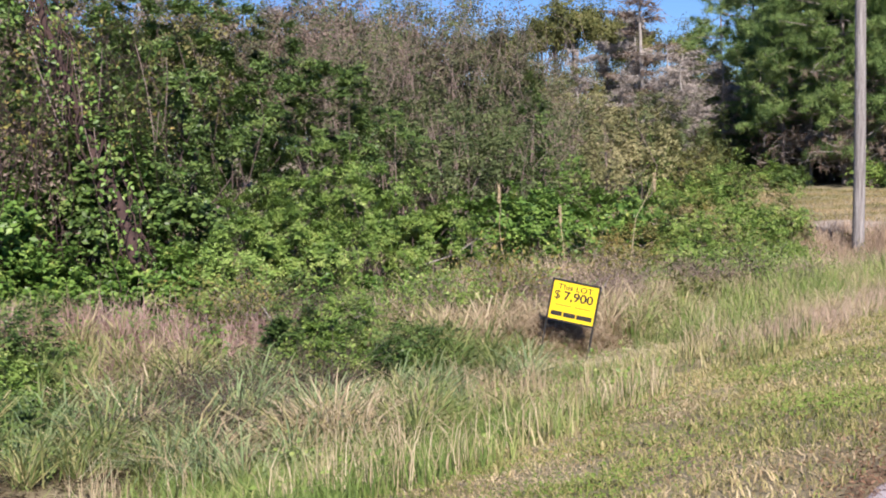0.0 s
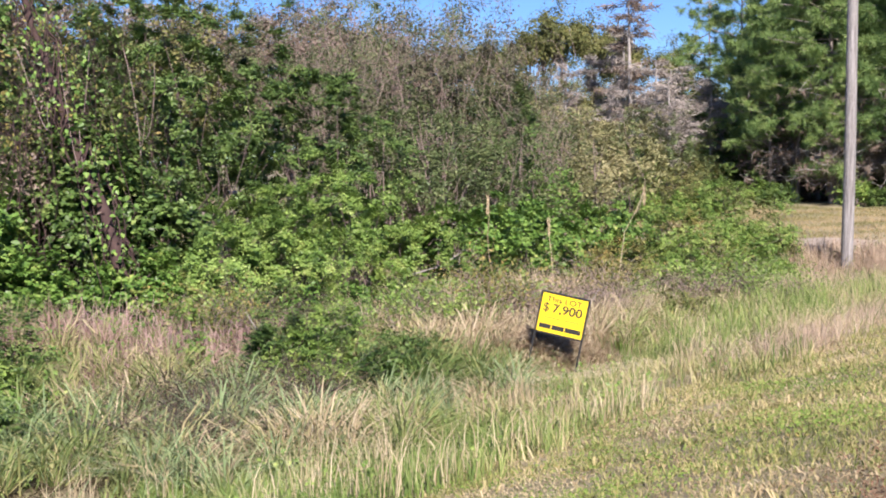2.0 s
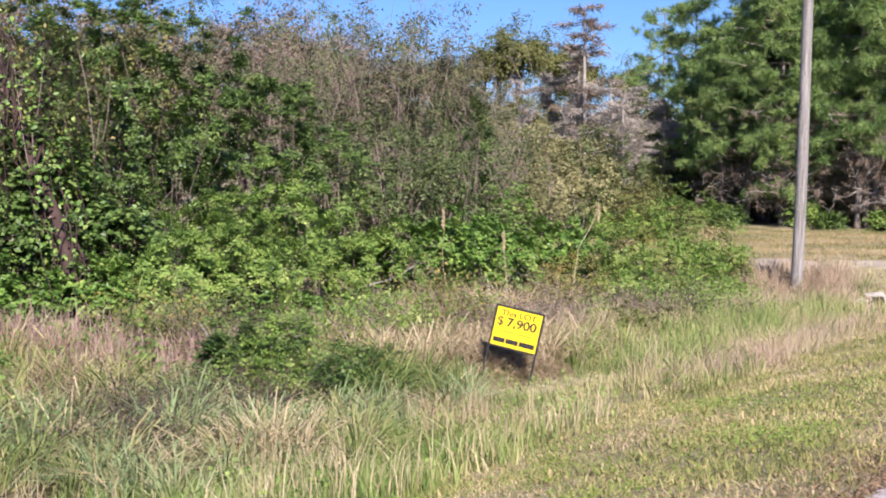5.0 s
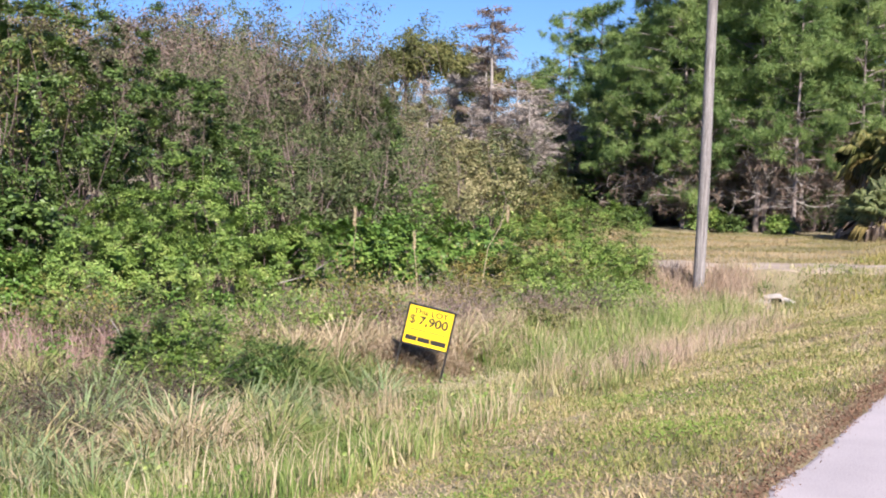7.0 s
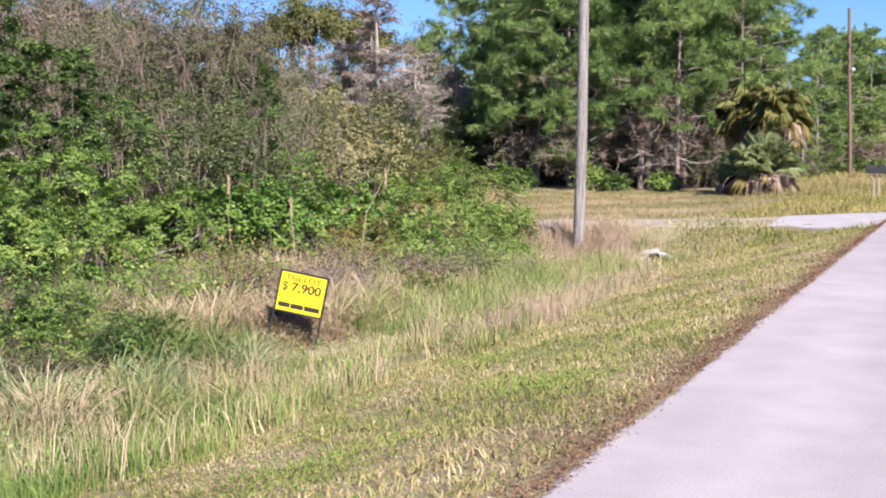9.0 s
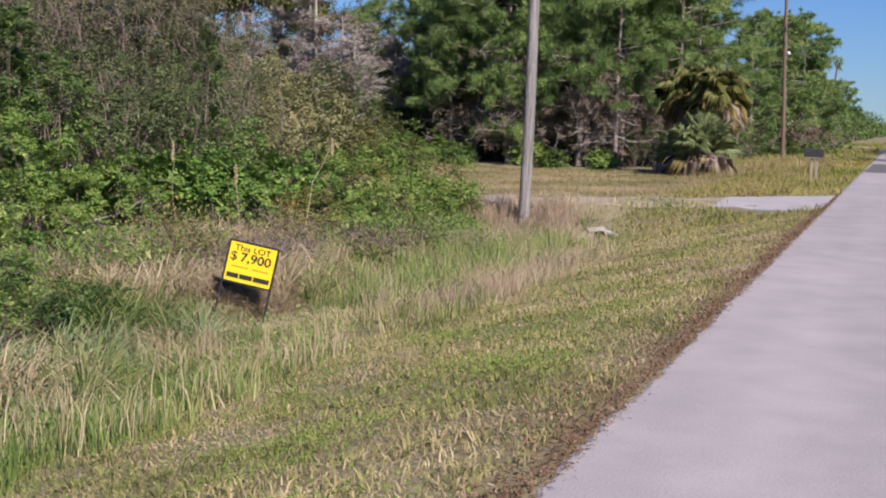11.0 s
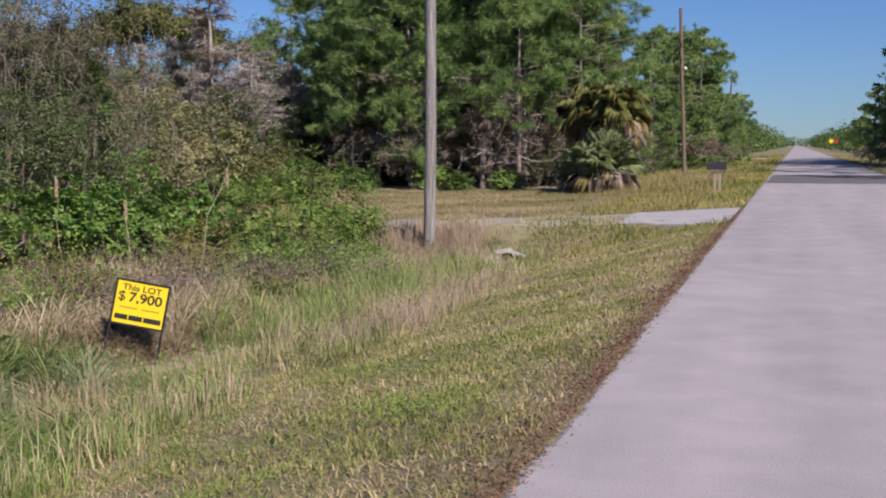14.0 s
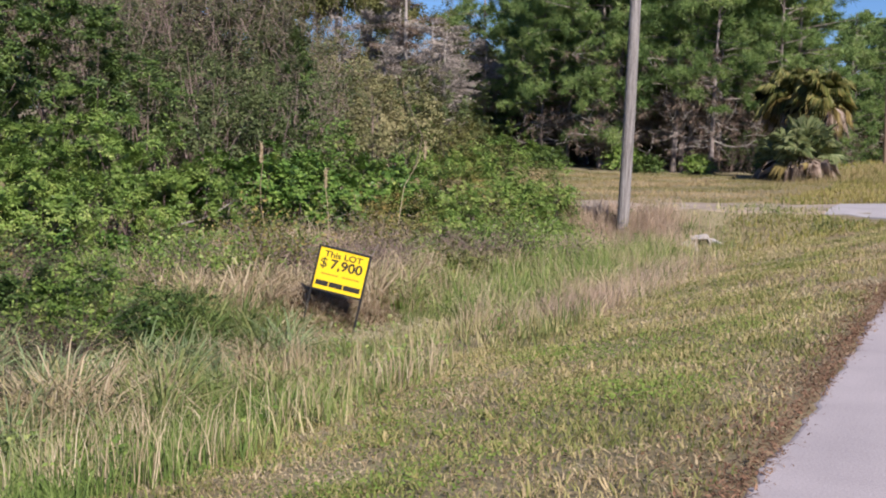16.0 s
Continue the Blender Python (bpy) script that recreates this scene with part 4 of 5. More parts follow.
def broad_tree(seed, H, label, material, radii, clumps=120, per=60, leaf=(0.12, 0.24), bark=BARK):
    rng = np.random.RandomState(seed)
    root = new("tree")
    tagged(root, label, "tree", "broad trees in the distance")
    c, d, pts, nrm = crown_points(clumps, per, radii, 0.21, rng, 0.4, -0.8)
    cz = H - radii[2]
    pts = pts + np.array([0, 0, cz])
    v, f = leaves(pts[pts[:, 2] > 0.1], nrm[pts[:, 2] > 0.1], rng.uniform(leaf[0], leaf[1], int((pts[:, 2] > 0.1).sum())), rng, 0.5, False)
    under(new("crown", tri_mesh("crown", v, f, material)), root)
    t = np.linspace(0, 1, 6)
    tubes = [tube(np.stack([0.2 * np.sin(2 * t + seed), 0.1 * t, cz * t * 1.05 - 0.1], 1), 0.16 * (1 - 0.6 * t), 6)]
    for j in range(12):
        e = c[rng.randint(len(c))] * 0.85 + np.array([0, 0, cz])
        s = np.array([0.1, 0.05, cz * rng.uniform(0.45, 0.95)])
        tubes.append(tube(stem_path(s, e, 0.15, rng, 5), np.linspace(0.05, 0.012, 5), 3))
    v, f = stacked(tubes)
    under(new("trunk", tri_mesh("trunk", v, f, bark)), root)
    return root


def fan(base, way, size, rng, droop=0.25, segs=20, arc=4.4):
    """One fan leaf: folded segments that spread from the stalk's end."""
    way = unit(np.asarray(way, float))
    side = unit(np.cross(way, [0, 0, 1.0]) + rng.normal(size=3) * 0.6)
    up = np.cross(side, way)
    vs, fs = [], []
    for k in range(segs):
        a = -arc / 2 + arc * k / (segs - 1)
        L = size * (0.75 + 0.25 * np.cos(a * 0.5)) * rng.uniform(0.9, 1.05)
        d = way * np.cos(a) + side * np.sin(a)
        n = way * -np.sin(a) + side * np.cos(a)
        w = size * 0.048
        i = len(vs)
        mid = base + d * L * 0.6 + up * 0.03 * size
        tip = base + d * L - np.array([0, 0, droop * L])
        vs += [base, mid - n * w + up * 0.02, mid + n * w, tip]
        fs += [(i, i + 1, i + 3), (i, i + 3, i + 2)]
    return np.array(vs), np.array(fs)


def palm(seed, trunk_h, n, stalk, size, label, name="sabal_palm", dead=10, gold=4, low=-0.25, skirt=(-1.25, -0.55), droop=0.32, leaf=PALM, group="palms at the wood's edge"):
    """A fan palm: stubby trunk, a head of fan leaves and a skirt of dead ones."""
    rng = np.random.RandomState(seed)
    root = new(name)
    tagged(root, label, "palm", group)
    t = np.linspace(0, 1, 6)
    v, f = tube(np.stack([0.08 * t, 0.05 * np.sin(3 * t), max(trunk_h, 0.25) * t - 0.08], 1), np.full(6, 0.17) + 0.03 * np.sin(9 * t), 8)
    under(new("trunk", tri_mesh("trunk", v, f, BARK)), root)
    head = np.array([0.08, 0, max(trunk_h, 0.25)])
    for count, mat, pname, lo, hi, dr in ((n, leaf, "frond", low, 1.35, droop), (gold, PALM_GOLD, "yellow_frond", -0.9, -0.05, 0.75), (dead, PALM_DEAD, "dead_frond", *skirt, 0.6)):
        arc = 1.3 if mat is PALM_DEAD else 4.4
        for k in range(count):
            az, el = rng.uniform(0, 2 * np.pi), rng.uniform(lo, hi)
            w = np.array([np.cos(az) * np.cos(el), np.sin(az) * np.cos(el), np.sin(el)])
            L = stalk * rng.uniform(0.7, 1.1)
            e = head + w * L
            path = np.stack([head, head + w * L * 0.5 + np.array([0, 0, 0.06]), e])
            v, f = stacked([tube(path, [0.02, 0.016, 0.012], 3), fan(e, w + np.array([0, 0, -0.25]), size * rng.uniform(0.75, 1.1), rng, dr, 20 if arc > 2 else 9, arc)])
            under(new(pname, tri_mesh(pname, v, f, mat)), root)
    return root


def stand(ob, x, y, turn=0.0, size=1.0, sink=0.0):
    ob.location = (x, y, float(ground_z(x, y)) - sink)
    ob.rotation_euler = (0, 0, turn)
    ob.scale = (size, size, size)
    return ob


def again(ob, x, y, turn, size=1.0):
    c = copy_thing(ob, pose(x, y, float(ground_z(x, y)), 0, 0, math.degrees(turn)))
    c.scale = (size, size, size)
    return c


# the lot: dark green bushes at the back
LOT = "overgrown bushes in the lot"
for i, (x, y, rx, rz, top) in enumerate(((-16.5, 15.4, 1.6, 3.0, 5.4), (-16.8, 17.3, 1.6, 2.8, 5.0), (-16.3, 19.0, 1.5, 2.2, 3.7), (-17.6, 13.6, 1.6, 3.2, 5.9), (-18.4, 18.6, 1.7, 2.9, 5.0), (-17.6, 20.8, 1.5, 1.9, 2.8), (-18.6, 12.4, 1.7, 3.1, 5.8), (-19.2, 15.6, 1.8, 3.1, 5.8), (-20.4, 13.4, 2.0, 3.0, 5.6), (-19.8, 11.0, 2.0, 3.0, 5.4), (-21.0, 17.0, 2.0, 2.8, 5.4), (-19.4, 19.8, 1.5, 1.5, 2.5), (-20.2, 18.4, 1.5, 1.5, 2.5))):
    bush("bush", x, y, (rx, rx, rz), top, DEEP, "tall dark green bush with glossy leaves", 400 + i, 84, 165, (0.06, 0.11), 0.45, 0.115, group=LOT)
for i, (x, y, rx, rz, top) in enumerate(((-13.2, 16.4, 1.3, 1.25, 1.5), (-14.9, 16.5, 1.1, 1.1, 1.1), (-14.6, 14.6, 1.0, 0.95, 0.75), (-12.4, 17.2, 0.8, 0.8, 0.6), (-13.9, 17.6, 1.1, 1.0, 1.1), (-12.0, 13.6, 0.85, 0.7, 0.72), (-12.6, 12.8, 0.8, 0.65, 0.55))):
    bush("bush", x, y, (rx, rx, rz), top, (PALE_GREEN, BRIGHT)[i % 2], "rounded bright green leafy bush", 420 + i, 96, 165, (0.040, 0.070), 0.46, 0.088, group=LOT)
for i, (x, y, rx, rz, top) in enumerate(((-14.3, 11.0, 0.9, 0.6, 0.2), (-13.6, 11.9, 0.9, 0.55, 0.1), (-13.0, 12.4, 0.7, 0.45, 0.0), (-11.4, 14.2, 0.7, 0.5, -0.3), (-15.1, 10.0, 0.9, 0.7, 0.4))):
    bush("bush", x, y, (rx, rx * 0.8, rz), top, VINE, "low bright green bush covered in vine leaves", 440 + i, 70, 63, (0.06, 0.1), 0.6, 0.13, group=LOT)
for i, (x, y, rx, rz, top) in enumerate(((-9.15, 10.9, 0.62, 0.46, -0.28), (-8.35, 10.9, 0.6, 0.42, -0.42), (-8.6, 10.25, 0.55, 0.36, -0.58), (-9.5, 10.3, 0.55, 0.42, -0.38), (-8.95, 10.0, 0.45, 0.32, -0.62), (-8.0, 10.4, 0.4, 0.3, -0.65))):
    bush("low_bush", x, y, (rx, rx, rz), top, (BRIGHT, DEEP)[i % 2], "low dense green bush in the grass", 460 + i, 80, 100, (0.032, 0.06), 0.5, 0.085, group="low bushes by the swale", rod=0.01)
for i, (x, y, rx, rz, top) in enumerate(((-12.2, 18.4, 0.9, 0.75, 0.72), (-11.6, 19.9, 0.95, 0.8, 0.68), (-11.5, 22.2, 0.85, 0.7, 0.55), (-12.6, 21.0, 1.0, 0.9, 0.8), (-11.6, 24.3, 0.8, 0.55, 0.15))):
    bush("vine_bush", x, y, (rx, rx, rz), top, VINE, "bush smothered in bright green vine leaves", 480 + i, 70, 90, (0.06, 0.10), 0.7, 0.115, group=LOT)
for i, (x, y, rx, rz, top) in enumerate(((-9.3, 23.3, 0.52, 1.05, 1.25), (-8.62, 24.1, 0.62, 0.7, 0.5), (-9.7, 22.1, 0.7, 0.75, 0.62), (-8.75, 24.6, 0.5, 0.4, 0.0), (-9.2, 21.0, 0.8, 0.45, -0.15), (-8.3, 22.3, 0.8, 0.42, -0.3), (-8.4, 21.4, 0.6, 0.35, -0.4), (-10.2, 20.5, 0.8, 0.5, 0.0), (-8.6, 20.0, 0.7, 0.35, -0.45), (-8.9, 22.6, 0.8, 0.65, 0.4), (-8.75, 23.2, 0.5, 0.5, 0.05), (-10.0, 22.9, 0.9, 0.75, 0.65), (-8.2, 22.6, 0.5, 0.35, -0.45))):
    bush("weed_bush", x, y, (rx, rx, rz), top, (BRIGHT, BRIGHT, BRIGHT, YELLOWING)[i % 4], ("straggly bush of fresh green leaves", "straggly green weedy bush", "leafy bright green weedy bush", "straggly yellowing weedy bush")[i % 4], 500 + i, 64, 72, (0.038, 0.07), 0.5, 0.12, group="weedy bushes by the pole", rod=0.008)
for i, (x, y, top) in enumerate(((-8.7, 16.6, -0.4), (-8.0, 18.9, -0.5), (-8.9, 14.9, -0.45))):
    thicket(x, y, (0.5, 0.5), top, 520 + i, "dead purplish brown brush in the grass", RUST, (0.03, 0.06), 500, 40, 0.006, group="dead brush in the grass")
for i, (x, y, top) in enumerate(((-19.6, 24.1, 5.2), (-19.5, 25.5, 5.8), (-18.9, 27.1, 6.4), (-18.3, 28.7, 6.1), (-18.3, 31.0, 5.2), (-17.0, 23.6, 2.4), (-15.6, 24.5, 2.2), (-16.2, 26.8, 2.8), (-20.5, 29.5, 6.0), (-21.5, 26.8, 5.8), (-16.4, 29.4, 2.9))):
    thicket(x, y, (1.5, 1.5), top, 540 + i, ("grey-brown thicket with sparse dull leaves", "grey-brown thicket with few green leaves")[int(i % 4 == 2)], (DULL, SAGE, SAGE, DULL)[i % 4], (0.05, 0.10), 6400, 46, 0.011)
for i, (x, y, rx, rz, top) in enumerate(((-18.6, 26.6, 1.1, 1.2, 4.4), (-17.8, 28.2, 1.0, 1.1, 3.6), (-19.0, 24.6, 1.0, 1.0, 3.0), (-16.6, 25.6, 1.0, 0.9, 1.9), (-18.4, 29.8, 1.1, 1.1, 4.5), (-17.0, 27.6, 0.9, 0.8, 2.2), (-17.6, 30.4, 1.0, 1.4, 3.3))):
    bush("bush", x, y, (rx, rx, rz), top, (DULL, SAGE, SAGE, DEEP)[i % 4], ("leggy bush with dull withering leaves", "leggy grey-green bush with small leaves", "leggy grey-green bush with gaps", "leggy dark green bush")[i % 4], 430 + i, 72, 72, (0.06, 0.11), 0.42, 0.18, TWIG, group=LOT)
for i, (x, y, top) in enumerate(((-15.8, 12.4, 4.0), (-16.4, 13.6, 4.0), (-15.4, 11.0, 3.4), (-17.5, 11.5, 4.2))):
    thicket(x, y, (1.0, 1.0), top, 560 + i, ("vine-hung brown tangle with yellowing leaves", "dark leafy tangle hung with vines", "vine-hung tangle with withered brown leaves", "dark leafy tangle hung with vines")[i], (YELLOWING, DEEP, RUST, DEEP)[i], (0.05, 0.10), 1500, 44, 0.010, VINE_BARK, group="vine tangles in the lot")
for i, (x, y, rx, rz, top) in enumerate(((-19.0, 33.0, 1.6, 1.8, 3.7), (-18.8, 35.4, 1.6, 1.7, 3.5), (-17.7, 36.2, 1.5, 1.4, 2.6), (-20.5, 38.0, 2.0, 1.8, 3.2))):
    bush("small_tree", x, y, (rx, rx, rz), top, BRIGHT if i == 3 else TAN_GREEN, "small green leafy tree behind the thicket" if i == 3 else "small hazy olive tree behind the thicket", 580 + i, 110, 55, (0.09, 0.15), 0.5, 0.22, fine=False, category="small tree", group="small trees in the lot")
for i, (x, y, rx, rz, top) in enumerate(((-24.5, 51.0, 2.2, 1.6, 2.6), (-27.5, 53.5, 2.4, 1.9, 3.2), (-30.5, 55.0, 2.4, 2.2, 3.8), (-22.5, 52.0, 2.0, 1.5, 2.2), (-33.0, 57.0, 2.6, 2.4, 4.2), (-18.9, 42.0, 2.0, 1.0, 1.3), (-19.6, 39.5, 1.8, 1.0, 1.4), (-16.4, 40.5, 1.5, 0.7, 0.7), (-22.5, 44.0, 2.2, 1.2, 1.6), (-24.5, 41.0, 2.2, 1.5, 2.4), (-16.0, 37.0, 1.3, 0.6, 0.4), (-21.8, 49.0, 1.8, 1.9, 3.6), (-23.4, 48.0, 1.8, 1.8, 3.3))):
    bush("shrub", x, y, (rx, rx, rz), top, SAGE if i > 10 else OLIVE if i % 2 else BRIGHT, "olive green scrub shrub at the meadow's edge", 600 + i, 80, 50, (0.1, 0.16), 0.45, 0.22, fine=False, category="shrub", group="scrub by the meadow")

for i, (x, y, rx, rz, top) in enumerate(((-15.0, 12.2, 1.0, 1.2, 1.9), (-15.8, 13.6, 1.0, 1.3, 2.3), (-15.2, 10.6, 0.9, 0.9, 1.2), (-14.9, 13.4, 0.9, 0.9, 1.2), (-16.6, 12.2, 1.0, 1.5, 2.9))):
    bush("vine_bush", x, y, (rx, rx, rz), top, (DEEP, DEEP, VINE)[i % 3], "bush hung with green vine leaves", 620 + i, 80, 63, (0.08, 0.13), 0.7, 0.17, group=LOT)
for i, (x, y, rx, rz, top) in enumerate(((-11.6, 13.0, 0.6, 0.45, -0.25), (-10.6, 12.6, 0.5, 0.4, -0.4), (-11.3, 7.9, 0.7, 0.5, -0.2), (-10.2, 7.0, 0.55, 0.4, -0.45), (-9.4, 6.3, 0.5, 0.35, -0.6))):
    bush("low_bush", x, y, (rx, rx, rz), top, (DEEP, BRIGHT)[i % 2], "low leafy green bush among tall grass", 630 + i, 70, 90, (0.035, 0.065), 0.6, 0.11, group="low bushes by the swale", rod=0.008)

# dark brush added to paint shade in the hollows and below the bushes
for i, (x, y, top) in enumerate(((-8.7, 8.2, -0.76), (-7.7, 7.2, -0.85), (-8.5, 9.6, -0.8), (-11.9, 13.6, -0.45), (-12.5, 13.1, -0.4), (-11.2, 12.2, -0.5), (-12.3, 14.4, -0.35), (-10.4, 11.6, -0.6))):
    thicket(x, y, (0.45, 0.45), top, 680 + i, "dead brush coloured dark for the shade in hollows and under bushes", SHADE_THATCH, (0.025, 0.05), 200, 46, 0.006, DARK_TWIG, group="dead brush in the grass")

for i, (x, y, rx, rz, top) in enumerate(((-14.6, 24.4, 0.5, 1.5, 3.0), (-13.2, 25.4, 0.8, 0.9, 2.0), (-14.9, 21.6, 1.1, 1.2, 2.3), (-14.6, 23.0, 1.1, 1.1, 1.9), (-15.6, 20.6, 1.1, 1.2, 2.6), (-13.6, 24.2, 0.8, 0.8, 1.1), (-15.6, 22.6, 0.9, 1.2, 2.9))):
    bush("bush", x, y, (rx, rx, rz), top, (DEEP, TAN_GREEN, SAGE, SAGE, DEEP, VINE, SAGE)[i], ("slender dark green bush climbing a dead stem", "hazy tan-olive bush before the thicket", "grey-olive bush before the thicket", "pale grey-green bush before the thicket", "dark green bush before the thicket", "vine-grown bush before the thicket", "grey-olive bush before the thicket")[i], 690 + i, 56, 54, (0.06, 0.11), 0.45, 0.16, TWIG, group=LOT)

# leafy weeds between the bushes and the mown grass
WEED = "leafy weeds along the swale"
weed_kinds = []
for i, (m, lab, leaf) in enumerate(((BRIGHT, "knee-high leafy green weed clump", (0.04, 0.075)), (YELLOWING, "knee-high yellowing weed clump", (0.04, 0.07)), (VINE, "green creeper heaped over dead grass", (0.05, 0.085)), (DULL, "dull brown-green withering weed clump", (0.03, 0.06)))):
    x, y = ((-8.9, 18.6), (-7.6, 17.4), (-9.7, 16.4), (-8.3, 20.4))[i]
    weed_kinds.append(bush("weed_clump", x, y, (0.46, 0.46, 0.36), float(ground_z(x, y)) + 0.66, m, lab, 650 + i, 36, 36, leaf, 0.5, 0.1, group=WEED, rod=0.005, category="weed"))
for i, (m, lab) in enumerate(((BRIGHT, "tall upright green weed with thin stems"), (YELLOWING, "tall upright yellowing weed with thin stems"))):
    x, y = ((-7.4, 19.4), (-8.7, 21.6))[i]
    w = thicket(x, y, (0.32, 0.32), float(ground_z(x, y)) + 0.95, 656 + i, lab, m, (0.035, 0.07), 900, 20, 0.005, group=WEED)
    w.name = "tall_weed"
    tagged(w, category="weed")
    weed_kinds.append(w)
rw = np.random.RandomState(92)
for x0, x1, y0, y1, n in ((-10.0, -6.8, 15.4, 24.0, 16), (-13.6, -9.6, 10.6, 13.6, 12), (-8.4, -5.2, 17.5, 23.0, 5), (-10.8, -9.0, 13.4, 17.0, 10)):
    for k in range(n):
        x, y = rw.uniform(x0, x1), rw.uniform(y0, y1)
        if abs((x + 7.2) * 0.88 + (y - 13.3) * 0.48) < 1.4 and -4.2 < (x + 7.2) * -0.48 + (y - 13.3) * 0.88 < 0.8:
            continue
        if x > -8.4 and y > 20.5:
            continue
        again(weed_kinds[(0, 1, 2, 0, 4, 5, 2, 0, 4, 3)[rw.randint(10)]], x, y, rw.uniform(0, 6.2), rw.uniform(0.55, 1.15) * (0.75 if x > -6.4 else 1.0))

# back of the lot
backs = [broad_tree(640, 7.0, "olive green tree in the wood behind", OLIVE, (2.4, 2.4, 2.8), 120, 60, (0.09, 0.16)), broad_tree(641, 6.6, "grey-brown tree in the wood behind", RUST, (2.2, 2.2, 2.9), 130, 55, (0.07, 0.14)), broad_tree(642, 6.8, "dull green tree in the wood behind", DULL, (2.4, 2.4, 3.0), 130, 60, (0.08, 0.15))]
stand(backs[0], -27, 34, 0.3)
stand(backs[1], -24, 28, 1.3)
stand(backs[2], -26, 22, 2.2, 1.0)
for x, y, k, s in ((-27.5, 20.5, 1, 1.15), (-25.8, 24.6, 0, 1.0), (-29.0, 24.5, 1, 1.2), (-24.8, 26.8, 2, 1.0), (-27.8, 28.0, 1, 1.15), (-24.6, 30.6, 2, 0.95), (-27.5, 32.0, 1, 1.1), (-23.6, 33.2, 1, 0.92), (-24.4, 17.8, 1, 1.15), (-27.0, 16.4, 2, 1.2), (-25.6, 36.0, 1, 0.95), (-22.8, 36.8, 0, 0.8)):
    again(backs[k], x, y, x * 1.7 + y, s)
rt = np.random.RandomState(90)
for x, y, s in ((-36.5, 62.0, 1.0), (-39.5, 66.0, 1.15), (-33.0, 66.5, 0.95), (-42.0, 61.0, 1.1), (-36.0, 70.0, 1.2), (-30.5, 66.0, 0.9)):
    again(backs[0 if int(x) % 2 else 2], x, y, x * 2.3, s)
for i in range(30):
    u = i / 29
    x, y = -64 + 38 * u + rt.uniform(-3, 3), 36 + 31 * u + rt.uniform(-5, 7)
    again(backs[i % 3], x, y, rt.uniform(0, 6.2), rt.uniform(1.35, 1.75) if u < 0.7 else rt.uniform(0.8, 1.1))

cyps = [cypress(660, 9.6, "tall grey-brown cypress with bare level twigs"), cypress(661, 7.0, "pale grey cypress with drooping moss", spread=2.5), cypress(662, 9.0, "tall cypress with a rust brown top", RUST, spread=2.1)]
stand(cyps[2], -27.9, 58.4, 0.4, 1.18)
stand(cyps[1], -24.6, 54.3, 1.4, 0.92)
stand(cyps[0], -31.6, 62.0, 2.0, 0.8)
for x, y, k, s in ((-50, 55.4, 0, 1.1), (-53, 55, 1, 1.4), (-46, 57.5, 1, 1.25), (-26.2, 52.5, 1, 0.75), (-57, 53, 0, 1.2), (-22.8, 56.5, 1, 0.8), (-28.8, 60.5, 1, 0.9), (-25.4, 57.5, 1, 0.9), (-23.4, 53.0, 1, 0.78), (-24.0, 58.5, 1, 0.7), (-30.0, 62.0, 0, 0.95), (-33.0, 61.0, 1, 1.0)):
    again(cyps[k], x, y, x, s)
rounds = broad_tree(670, 10.0, "round-topped olive pine behind the lot", OLIVE, (2.3, 2.3, 1.6), 110, 52, (0.12, 0.22))
stand(rounds, -40.4, 74.6, 0.0, 1.2)
for x, y, s in ((-42.2, 75.4, 1.14), (-38.8, 76.0, 1.12), (-46.5, 81, 1.15), (-49.0, 79, 1.05), (-38.5, 79, 1.0), (-48, 74, 1.0), (-44, 72, 0.98), (-40, 82, 1.08), (-53, 72, 1.1), (-57, 68, 1.05), (-36.5, 83, 1.0)):
    again(rounds, x, y, x * 1.3, s)

# pines along the far side of the drive and the road
pines = [pine(700 + k, h, lab, cf, sp) for k, (h, lab, cf, sp) in enumerate(((11.5, "tall slash pine with dark green needle tufts", 0.27, 2.7), (10.5, "slash pine with a bare lower trunk", 0.32, 2.5), (12.5, "tall slash pine with a ragged crown", 0.25, 2.8), (9.0, "young dense slash pine", 0.06, 2.3), (11.0, "slash pine leaning a little", 0.26, 2.6)))]
spots = [(-28.0, 68.8), (-21.8, 57.7), (-18.3, 54.7), (-15.2, 52.5), (-12.8, 52.1)]
for ob, (x, y) in zip(pines, spots):
    stand(ob, x, y, x)
far_pines = [pine(706, 10.8, "slash pine farther along the road", 0.16, 2.6, 210, width=(0.036, 0.064), per=26), pine(707, 9.2, "dense young slash pine farther along the road", 0.05, 2.5, 220, width=(0.036, 0.064), per=26)]
stand(far_pines[0], -9.0, 84.0, 0.4, 0.85)
stand(far_pines[1], -8.2, 88.0, 1.9, 1.0)
rp = np.random.RandomState(91)
for i in range(40):
    u = i / 39
    x = -9.6 - 11.5 * u + rp.uniform(-1, 1)
    y = 50.5 + 4 * u + abs(rp.normal()) * 5
    again((pines if y < 57 else (far_pines[0],) * 5)[(0, 1, 2, 4)[rp.randint(4)]], x, y, rp.uniform(0, 6.2), rp.uniform(0.8, 1.04) * (1 - 0.22 * max(0, u - 0.6) / 0.4))
for x, y, k, s in ((-8.4, 55.0, 0, 0.95), (-9.4, 57.0, 2, 0.95), (-8.9, 53.0, 4, 0.9), (-10.6, 56.5, 3, 1.1), (-9.8, 60.0, 0, 0.8), (-11.5, 63.0, 3, 0.8), (-12.0, 70.0, 4, 0.75), (-10.6, 75.0, 3, 0.8), (-9.2, 66.0, 3, 0.55), (-8.8, 73.0, 3, 0.5)):
    again(pines[k], x, y, x * 3 + y, s)
